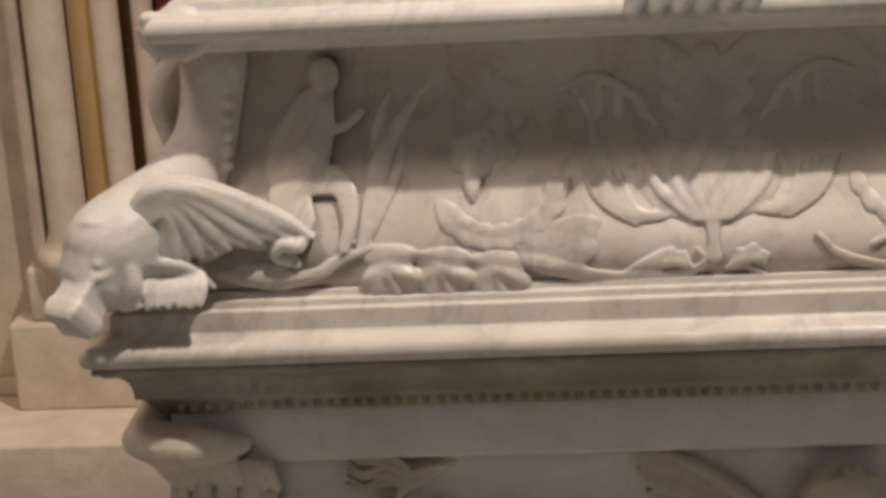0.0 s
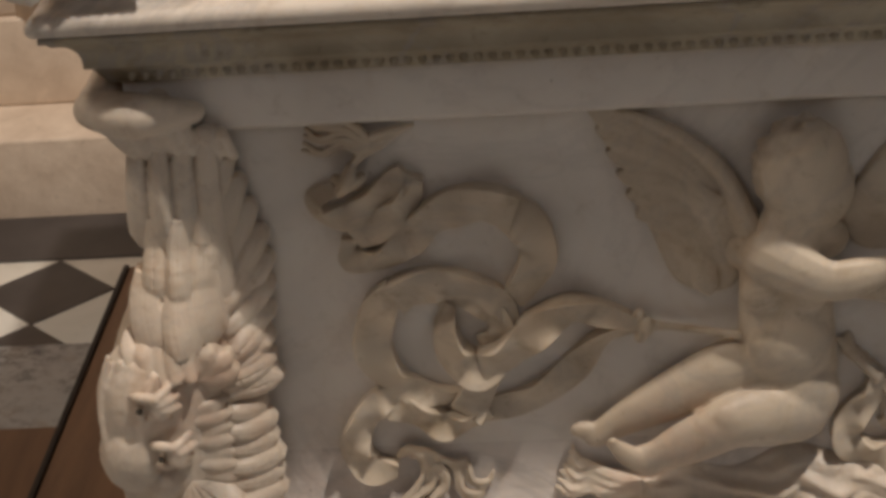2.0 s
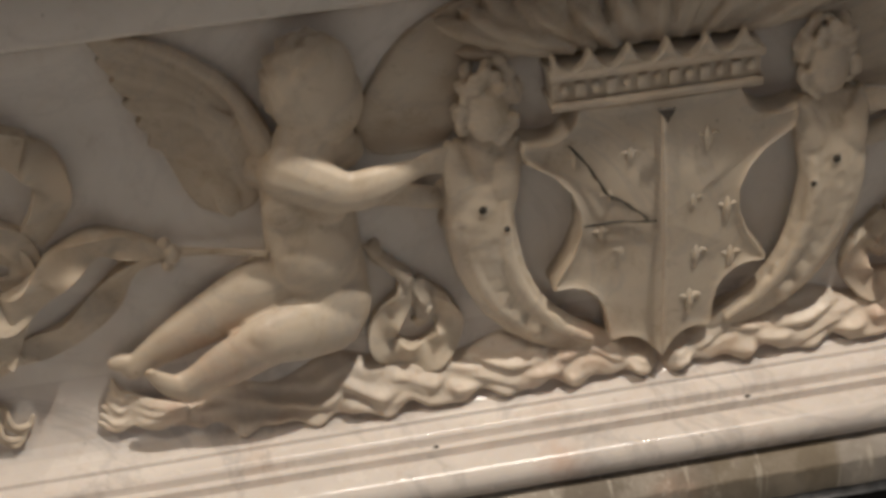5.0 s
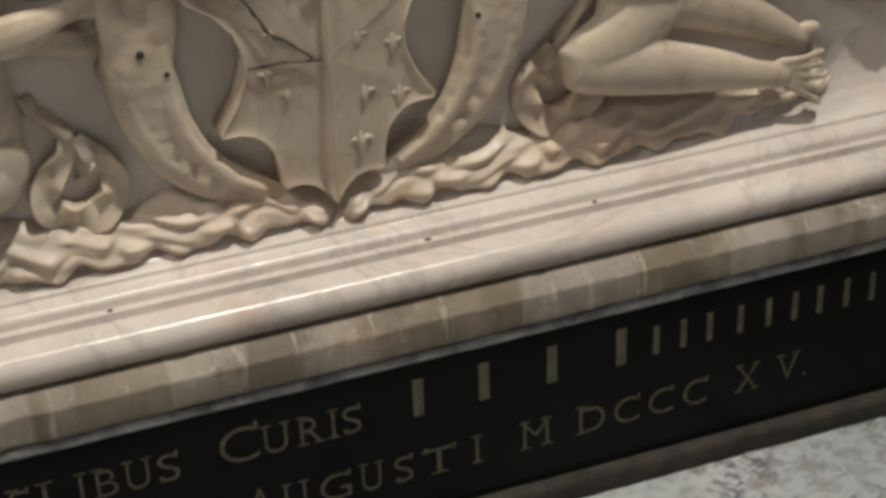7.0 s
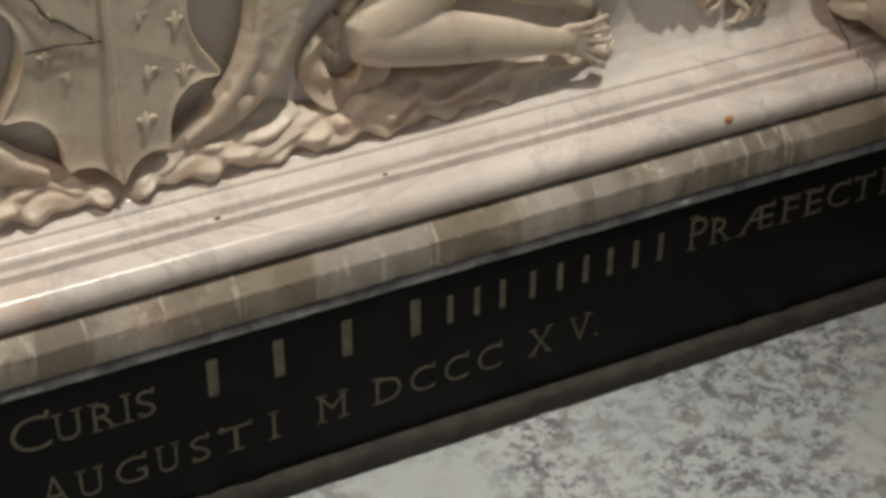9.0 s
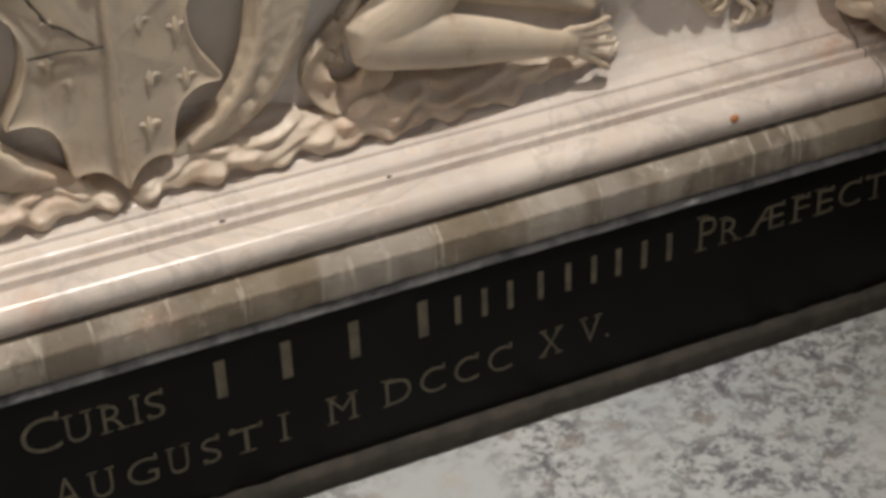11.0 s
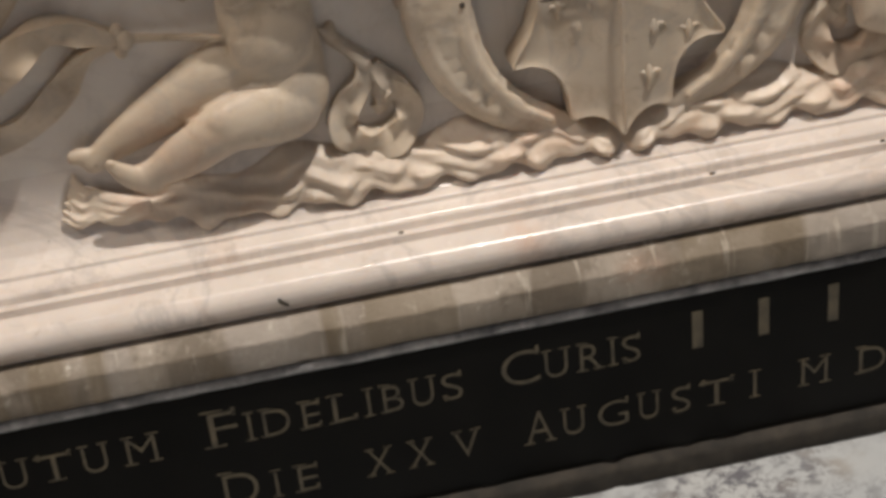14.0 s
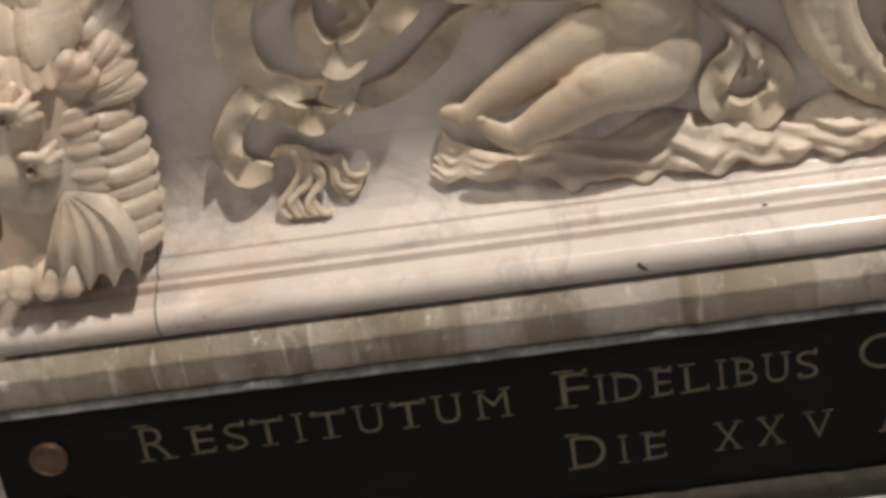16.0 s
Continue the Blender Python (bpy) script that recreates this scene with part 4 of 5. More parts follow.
# ---- grotesque terms, scrolls, and drapery at the foot of the panel ----
def term():
    bm = bmesh.new()

    def lie(x, z):
        return -0.020

    ball(bm, -0.162, -0.034, 0.660, 0.022, 0.026, 0.034, -6, 18)
    ball(bm, -0.165, -0.044, 0.648, 0.016, 0.016, 0.020, 0)
    rnd = random.Random(21)
    for j in range(70):
        d = Vector((rnd.uniform(-1, 1), rnd.uniform(-1, 0.2), rnd.uniform(-0.6, 1))).normalized()
        if d.y < -0.5 and d.z < 0.45:
            continue
        k = rnd.uniform(0.95, 1.25)
        ball(bm, -0.162 + 0.025 * d.x * k, -0.034 + 0.028 * d.y, 0.664 + 0.037 * d.z * k, 0.0072, 0.006, 0.0056, rnd.uniform(0, 180), 8)
    # ruffled collar and the pointed lapels of the chest
    for j in range(6):
        x = -0.190 + 0.0105 * j
        blade(bm, [(x + 0.003, 0.624), (x, 0.612), (x - 0.001, 0.598 + 0.003 * (j % 2))], 0.014, 0.022, lie, 0.5, 0.2)
    blade(bm, [(-0.176, 0.520), (-0.187, 0.570), (-0.199, 0.628)], 0.034, 0.020, lambda x, z: -0.034, 0.3, 0.1)
    blade(bm, [(-0.164, 0.520), (-0.152, 0.570), (-0.137, 0.620)], 0.034, 0.020, lambda x, z: -0.034, 0.3, 0.1)
    for j in range(7):
        f = j / 6
        cx, cz = -0.172 + 0.056 * f * f, 0.530 - 0.112 * f
        for q in (-1, 1):
            blade(bm, [(cx + q * 0.004, cz + 0.012), (cx + q * 0.011, cz), (cx + q * 0.016 + 0.006 * f, cz - 0.016)], 0.014, 0.011, lambda x, z: -0.043, 0.5, 0.25)
    limb(bm, [(-0.166, -0.022, 0.622, 0.016), (-0.170, -0.028, 0.590, 0.025), (-0.174, -0.030, 0.552, 0.033), (-0.170, -0.030, 0.512, 0.034), (-0.158, -0.028, 0.470, 0.031),
              (-0.138, -0.026, 0.434, 0.027), (-0.108, -0.026, 0.406, 0.022), (-0.076, -0.026, 0.388, 0.018), (-0.048, -0.024, 0.374, 0.012)], 18, 6, 0.72)
    # leafy edge down the outer side, a fold down the inner one
    for j in range(6):
        f = j / 5
        x, z = -0.206 + 0.046 * f * f + 0.010 * f, 0.566 - 0.124 * f
        blade(bm, [(x + 0.018, z + 0.014), (x + 0.004, z + 0.004), (x - 0.004, z - 0.014)], 0.017, 0.018, lambda x, z: -0.008, 0.5, 0.2)
    limb(bm, [(-0.150, -0.046, 0.560, 0.005), (-0.150, -0.050, 0.510, 0.007), (-0.136, -0.048, 0.460, 0.007), (-0.106, -0.046, 0.418, 0.006), (-0.070, -0.042, 0.392, 0.004)], 8, 5)
    limb(bm, [(-0.186, -0.044, 0.540, 0.004), (-0.180, -0.048, 0.490, 0.006), (-0.160, -0.046, 0.446, 0.006), (-0.126, -0.042, 0.408, 0.004)], 8, 5)
    for j in range(3):
        blade(bm, [(-0.110 + 0.012 * j, 0.408 - 0.006 * j), (-0.086 + 0.010 * j, 0.396 - 0.006 * j), (-0.058 + 0.008 * j, 0.390 - 0.010 * j)], 0.020, 0.020, lambda x, z: -0.012, 0.6, 0.2)
    for v in bm.verts:
        v.co.y *= 0.66
    return bm


def horn_scroll():
    bm = bmesh.new()
    strip(bm, [(-0.246, 0.486, 0.014, 0.010, 0.012), (-0.248, 0.462, 0.022, 0.016, 0.007), (-0.268, 0.438, 0.026, 0.006, 0.018), (-0.273, 0.414, 0.029, 0.018, 0.007), (-0.254, 0.396, 0.031, 0.008, 0.020),
               (-0.226, 0.396, 0.031, 0.020, 0.008), (-0.207, 0.416, 0.029, 0.007, 0.018), (-0.212, 0.442, 0.026, 0.016, 0.006), (-0.231, 0.452, 0.020, 0.005, 0.014), (-0.230, 0.434, 0.016, 0.012, 0.005), (-0.240, 0.426, 0.011, 0.005, 0.006)])
    strip(bm, [(-0.236, 0.478, 0.012, 0.008, 0.010), (-0.226, 0.462, 0.020, 0.014, 0.006), (-0.214, 0.448, 0.022, 0.005, 0.014), (-0.222, 0.432, 0.016, 0.010, 0.004)])
    for k in range(4):
        blade(bm, [(-0.240 - 0.008 * k, 0.480 + 0.008 * k), (-0.252 - 0.007 * k, 0.490 + 0.007 * k), (-0.262 - 0.007 * k + 0.012 * (k % 2), 0.494 + 0.011 * k)], 0.015, 0.014, lambda x, z: 0.0, 0.6, 0.25)
    limb(bm, [(-0.282, -0.006, 0.522, 0.003), (-0.264, -0.009, 0.502, 0.005), (-0.246, -0.012, 0.482, 0.006)], 8, 4)
    return bm


def drapery():
    """Cloth heaped along the ledge, with lengthwise ripples."""
    bm = bmesh.new()
    nx, nz = 220, 34
    front, back = [], []
    for i in range(nx + 1):
        u = i / nx
        x = -0.530 + 0.530 * u
        lo = 0.347 + 0.022 * max(0.0, 1 - u / 0.22) + 0.003 * math.sin(x * 95) + 0.002 * math.sin(x * 171 + 1)
        hi = 0.388 + 0.018 * math.exp(-((x + 0.31) / 0.04) ** 2) + 0.010 * math.exp(-((x + 0.13) / 0.07) ** 2) - 0.016 * max(0.0, (u - 0.88) / 0.12) + 0.004 * math.sin(x * 70)
        ends = min(1.0, u / 0.16, (1 - u) / 0.035)
        ends = ends * ends * (3 - 2 * ends)
        calm = 0.75 + 0.25 * min(1.0, max(0.0, (x + 0.40) / 0.10)) + 0.5 * max(0.0, 1 - abs(x + 0.52) / 0.04)
        rf, rb = [], []
        for k in range(nz + 1):
            w = k / nz
            z = lo + (hi - lo) * w
            wob = 1.9 * math.sin(x * 84 + 2.0 * math.sin(x * 23) + 2 * w) + 1.2 * math.sin(x * 47 + 1.3) + 0.3 * math.sin(x * 171 + 6 * w)
            rip = 0.5 + 0.5 * math.sin((z - 0.345) * (300 + 60 * math.sin(x * 31)) + wob)
            rip = rip ** 0.7
            body = math.sin(math.pi * min(1.0, 0.03 + 0.97 * w)) ** 0.6
            h = ends * body * (0.006 + 0.013 * min(1.0, max(0.0, (x + 0.40) / 0.10)) + 0.008 * rip * calm * (0.75 + 0.4 * math.sin(x * 83 + 14 * w)) + 0.002 * math.sin(x * 40))
            rf.append(bm.verts.new((x, -h, z)))
            rb.append(bm.verts.new((x, 0.008, z)))
        front.append(rf)
        back.append(rb)
    for i in range(nx):
        for k in range(nz):
            bm.faces.new((front[i][k], front[i + 1][k], front[i + 1][k + 1], front[i][k + 1]))
            bm.faces.new((back[i][k], back[i][k + 1], back[i + 1][k + 1], back[i + 1][k]))
        bm.faces.new((front[i][0], back[i][0], back[i + 1][0], front[i + 1][0]))
        bm.faces.new((front[i][nz], front[i + 1][nz], back[i + 1][nz], back[i][nz]))
    for k in range(nz):
        bm.faces.new((front[0][k], front[0][k + 1], back[0][k + 1], back[0][k]))
        bm.faces.new((front[nx][k], back[nx][k], back[nx][k + 1], front[nx][k + 1]))
    # loose strands at the outer end, under the feet
    for j in range(7):
        o = 0.0058 * j
        limb(bm, [(-0.470, -0.010, 0.368 + 0.3 * o, 0.0030), (-0.500, -0.009 - 0.003 * (j % 2), 0.364 + 0.7 * o, 0.0032), (-0.520, -0.008, 0.370 + 0.8 * o, 0.0030),
                  (-0.538 + 0.3 * o, -0.007 - 0.003 * (j % 2), 0.366 + 1.0 * o, 0.0028), (-0.552 + 0.5 * o, -0.006, 0.374 + 1.2 * o, 0.0022)], 7, 4)
    return bm


# drilled holes are flat dark dots, their shade given by colour
for side in (1, -1):
    for x, z, r in ((-0.172, 0.560, 0.0042), (-0.150, 0.536, 0.003)):
        part("drill_hole", ball(bmesh.new(), side * x, -0.0360, z, r, 0.0016, r, 20, 10), HOLE_SHADE, chest, "dark drilled hole")
both("term", term, CARVED, chest, "carved grotesque supporter with plain tapering body", lambda o: worn(fuse(o, 0.002, 2), 0.002))
both("scroll", horn_scroll, CARVED, chest, "carved scrolling leaf ribbon", lambda o: fuse(o, 0.0013, 1))
both("drapery", on_cove(drapery), CREAM, chest, "rippled marble drapery along the ledge", lambda o: worn(fuse(o, 0.0017, 3), 0.002))


# ---- shield and crown ----
def half_outline():
    def hollow(p, q, cx, cz, n=6):
        return [(((1 - t) ** 2) * p[0] + 2 * t * (1 - t) * cx + t * t * q[0], ((1 - t) ** 2) * p[1] + 2 * t * (1 - t) * cz + t * t * q[1])
                for t in (i / n for i in range(n + 1))]
    pts = [(0.0, 0.650)] + hollow((0.078, 0.649), (0.132, 0.622), 0.088, 0.606) + [(0.134, 0.612)]
    pts += hollow((0.130, 0.602), (0.106, 0.462), 0.040, 0.545)
    pts += hollow((0.106, 0.456), (0.052, 0.392), 0.052, 0.462)
    pts += hollow((0.048, 0.388), (0.001, 0.362), 0.018, 0.398)
    return pts


def shield_mesh():
    bm = bmesh.new()
    h = half_outline()
    ring = [(x, z) for x, z in h] + [(-x, z) for x, z in h[-2:0:-1]]
    cx, cz = 0.0, 0.52
    loops = []
    for f, lift in ((1.0, 0.0), (1.0, 0.017), (0.98, 0.020), (0.955, 0.019), (0.92, 0.0185), (0.86, 0.0185), (0.78, 0.019), (0.68, 0.0195), (0.55, 0.0205), (0.4, 0.0215), (0.25, 0.0222), (0.12, 0.0225)):
        row = []
        for x, z in ring:
            px, pz = cx + (x - cx) * f, cz + (z - cz) * f
            keel = 0.010 * max(0, 1 - abs(px) / 0.10) if 0 < lift else 0
            curl = 0.011 * max(0.0, (f - 0.4) / 0.6) ** 3 * (lift > 0) * min(1, (abs(x) / 0.13) ** 2)
            row.append(bm.verts.new((px, 0.004 - lift - 0.010 * (lift > 0) - keel - curl, pz)))
        loops.append(row)
    n = len(ring)
    for a, b in zip(loops, loops[1:]):
        for i in range(n):
            bm.faces.new((a[i], a[(i + 1) % n], b[(i + 1) % n], b[i]))
    c = bm.verts.new((cx, 0.004 - 0.0435, cz))
    for i in range(n):
        bm.faces.new((loops[-1][i], loops[-1][(i + 1) % n], c))
    return bm


shield = part("shield", shield_mesh(), CARVED, chest, "carved heraldic shield with hollowed edges and a central ridge")
crease(shield, 50)
bm = bmesh.new()
limb(bm, [(0, -0.039, 0.640, 0.002), (0, -0.0445, 0.520, 0.002), (0, -0.040, 0.372, 0.002)], 6, 4)
part("ridge", bm, CARVED, shield)


def worn_lines(bm):
    """Makes a drawn line ragged."""
    rnd = random.Random(3)
    for v in bm.verts:
        v.co.x += rnd.uniform(-0.0012, 0.0012)
        v.co.z += rnd.uniform(-0.0012, 0.0012)
    return bm


def lily(bm, x, z, s, y):
    limb(bm, [(x, y, z - s, 0.16 * s), (x, y - 0.002, z, 0.3 * s), (x, y, z + s, 0.1 * s)], 7, 2)
    for q in (-1, 1):
        limb(bm, [(x, y, z - 0.3 * s, 0.16 * s), (x + q * 0.45 * s, y - 0.001, z + 0.35 * s, 0.2 * s), (x + q * 0.8 * s, y, z + 0.1 * s, 0.12 * s)], 7, 2)
    limb(bm, [(x - 0.45 * s, y, z - 0.35 * s, 0.12 * s), (x + 0.45 * s, y, z - 0.35 * s, 0.12 * s)], 6, 2)
    return bm


for x, z in ((0.045, 0.60), (0.030, 0.535), (0.066, 0.52), (0.034, 0.475), (0.070, 0.465), (0.028, 0.425)):
    part("lily", lily(bmesh.new(), x, z, 0.0145, -0.0243 - 0.010 * (1 - x / 0.1)), CARVED, shield)


# solid dark wedge, coloured as the shade of a triangular hole
bm = bmesh.new()
bmesh.ops.create_cone(bm, cap_ends=True, segments=3, radius1=0.010, radius2=0.009, depth=0.003,
                      matrix=Matrix.Translation((0.001, -0.048, 0.640)) @ Matrix.Rotation(radians(90), 4, "X") @ Matrix.Rotation(radians(60), 4, "Z"))
part("notch", bm, HOLE_SHADE, shield, "dark triangular hole", False)

# an old crack and the worn-off charges of the other half
bm = bmesh.new()
limb(bm, [(-0.088, -0.0335, 0.612, 0.0007), (-0.074, -0.0340, 0.594, 0.0010), (-0.062, -0.0350, 0.574, 0.0006), (-0.052, -0.036, 0.556, 0.0012), (-0.036, -0.0378, 0.546, 0.0008), (-0.016, -0.0402, 0.528, 0.0006)], 6, 4)
part("crack", worn_lines(bm), DIRTY, shield, "dark diagonal crack")
bm = bmesh.new()
limb(bm, [(-0.074, -0.0328, 0.524, 0.0006), (-0.045, -0.0362, 0.526, 0.0009), (-0.008, -0.0408, 0.524, 0.0006)], 6, 4)
part("crack", worn_lines(bm), DIRTY, shield, "fine dark crack")
for x, z in ((-0.082, 0.594), (-0.030, 0.594), (-0.050, 0.552), (-0.058, 0.512), (-0.028, 0.512), (-0.040, 0.490)):
    part("worn_lily", lily(bmesh.new(), x, z, 0.0105, -0.0255 - 0.009 * (1 - abs(x) / 0.1)), CARVED, shield)

crown = part("crown", box(box(boxed(-0.105, 0.095, -0.042, 0.004, 0.652, 0.660, 0.003), -0.103, 0.093, -0.036, 0.004, 0.660, 0.684, 0.002),
                          -0.106, 0.096, -0.043, 0.004, 0.683, 0.691, 0.003), CARVED, chest, "carved marble crown with a jewelled band")
for k in range(13):
    bm = bmesh.new()
    x = -0.092 + 0.0146 * k
    if k % 2:
        box(bm, x - 0.005, x + 0.005, -0.041, -0.034, 0.665, 0.679, 0.002)
    else:
        ball(bm, x, -0.036, 0.672, 0.0055, 0.006, 0.0065, 0, 10)
    part("jewel", bm, CARVED, crown)


def crown_points():
    bm = bmesh.new()
    cols = []
    for i in range(91):
        x = -0.104 + 0.198 * i / 90
        z = 0.691 + 0.021 * (1 - abs(math.sin(math.pi * 5.5 * i / 90))) ** 1.2
        cols.append([bm.verts.new(p) for p in ((x, -0.040, 0.684), (x, -0.043, z), (x, -0.030, z), (x, -0.030, 0.684))])
    for a, b in zip(cols, cols[1:]):
        for i in range(4):
            bm.faces.new((a[i], a[(i + 1) % 4], b[(i + 1) % 4], b[i]))
    bm.faces.new(cols[0][::-1])
    bm.faces.new(cols[-1])
    for k in range(11):
        q = (k - 5) / 5
        x = 0.100 * q - 0.004
        for i in range(3):
            feather(bm, x + 0.006 * i - 0.006, 0.700, x + (0.050 + 0.026 * i) * q + 0.004 * (i - 1), 0.764 - 0.010 * abs(q) * i - 0.006 * (k % 2), 0.020, -0.004 - 0.004 * i, 0.017 + 0.004 * ((k + i) % 2), 9, 0.55)
    for q in (-1, 1):
        for i in range(4):
            feather(bm, 0.100 * q, 0.705, (0.150 + 0.012 * i) * q, 0.758 - 0.016 * i, 0.018, -0.003, 0.015 + 0.004 * (i % 2), 9, 0.55)
    limb(bm, [(-0.11, 0.0, 0.705, 0.012), (0.0, -0.004, 0.716, 0.020), (0.10, 0.0, 0.705, 0.012)], 8, 4)
    return bm


worn(fuse(part("leafwork", crown_points(), CARVED, crown), 0.0018, 1), 0.004)


# ---- corner monsters of the chest ----
def corner_body():
    bm = bmesh.new()
    limb(bm, [(-0.882, 0.000, 0.806, 0.030), (-0.872, 0.004, 0.74, 0.032), (-0.876, 0.002, 0.67, 0.040), (-0.886, -0.004, 0.61, 0.048), (-0.900, -0.026, 0.555, 0.058),
              (-0.914, -0.040, 0.50, 0.060), (-0.916, -0.046, 0.45, 0.056), (-0.915, -0.046, 0.40, 0.05), (-0.925, -0.05, 0.352, 0.042)], 18, 6)
    # the rolled scroll under the cornice
    limb(bm, [(-0.936, -0.046, 0.808, 0.018), (-0.905, -0.058, 0.806, 0.021), (-0.872, -0.050, 0.803, 0.016), (-0.850, -0.038, 0.798, 0.010)], 14, 5)
    limb(bm, [(-0.934, -0.03, 0.806, 0.020), (-0.934, 0.05, 0.806, 0.020)], 10, 3)
    for j in range(7):
        limb(bm, [(-0.920 + 0.0150 * j, -0.062 + 0.0045 * j, 0.798 - 0.004 * j, 0.0075), (-0.912 + 0.0145 * j, -0.058 + 0.0045 * j, 0.780 - 0.004 * j, 0.0070), (-0.906 + 0.0140 * j, -0.048 + 0.0045 * j, 0.764 - 0.006 * (j % 2) - 0.003 * j, 0.004)], 8, 3)
    # smooth head turned to the corner, with its muzzle and chin
    ball(bm, -0.926, -0.068, 0.528, 0.046, 0.044, 0.062, 8, 22)
    ball(bm, -0.938, -0.082, 0.482, 0.036, 0.036, 0.044, 16, 18)
    ball(bm, -0.914, -0.088, 0.452, 0.024, 0.024, 0.020, 0, 14)
    for j in range(5):
        limb(bm, [(-0.950 + 0.011 * j, -0.088 - 0.003 * j, 0.584 - 0.004 * j, 0.003), (-0.962 + 0.011 * j, -0.093 - 0.004 * j, 0.540, 0.004), (-0.962 + 0.009 * j, -0.100 - 0.002 * j, 0.495, 0.004), (-0.954 + 0.008 * j, -0.100, 0.458, 0.003)], 8, 5)
    for j in range(4):
        limb(bm, [(-0.972 + 0.024 * j, -0.074, 0.376, 0.018), (-0.976 + 0.0245 * j, -0.096, 0.366, 0.0165), (-0.978 + 0.025 * j, -0.106, 0.355, 0.012)], 10, 4)
    limb(bm, [(-0.930, -0.05, 0.40, 0.04), (-0.94, -0.07, 0.37, 0.032)], 10, 3)
    return bm


def corner_mane():
    bm = bmesh.new()
    rnd = random.Random(11)

    def lie(x, z):
        return -0.086 + 0.30 * max(0.0, x + 0.90)

    # a large round ear, leafy brows and the tufts beside each eye
    ball(bm, -0.868, -0.070, 0.556, 0.026, 0.010, 0.024, 20, 18)
    for j in range(5):
        a = radians(150 - 42 * j)
        blade(bm, [(-0.874, 0.552), (-0.870 + 0.018 * math.cos(a), 0.554 + 0.016 * math.sin(a)), (-0.867 + 0.031 * math.cos(a + 0.2), 0.556 + 0.029 * math.sin(a + 0.2))], 0.018, 0.010, lie, 0.6, 0.15)
    for j in range(5):
        x = -0.930 + 0.013 * j
        blade(bm, [(x + 0.004, 0.558), (x, 0.580), (x - 0.005 + 0.003 * j, 0.600 - 0.004 * (j % 2))], 0.016, 0.013 + 0.004 * (j % 2), lambda x, z: -0.094 + 0.6 * max(0.0, z - 0.56), 0.55, 0.3)
    for ex, ez in ((-0.914, 0.541), (-0.904, 0.489)):
        for j in range(4):
            a = radians(52 - 27 * j)
            r = 0.026 - 0.002 * j + rnd.uniform(-0.003, 0.003)
            limb(bm, [(ex, -0.106, ez, 0.0055), (ex + r * 0.55 * math.cos(a), -0.114, ez + r * 0.55 * math.sin(a), 0.0056), (ex + r * math.cos(a - 0.2), -0.100, ez + r * math.sin(a - 0.2), 0.004)], 8, 4)
        limb(bm, [(ex - 0.016, -0.106, ez + 0.010, 0.004), (ex - 0.004, -0.114, ez + 0.013, 0.0055), (ex + 0.010, -0.112, ez + 0.009, 0.005)], 8, 4)
        limb(bm, [(ex - 0.014, -0.106, ez - 0.008, 0.0035), (ex - 0.002, -0.111, ez - 0.010, 0.0045), (ex + 0.010, -0.110, ez - 0.004, 0.004)], 8, 4)
    # hair combed back over the cheek
    for j in range(7):
        z0 = 0.524 - 0.012 * j
        blade(bm, [(-0.892, z0), (-0.872, z0 - 0.004), (-0.850 + 0.002 * (j % 2), z0 - 0.004 - 0.003 * j)], 0.015, 0.011 + 0.003 * (j % 2), lambda x, z: -0.082 + 0.5 * max(0.0, x + 0.885), 0.6, 0.2)
    return bm


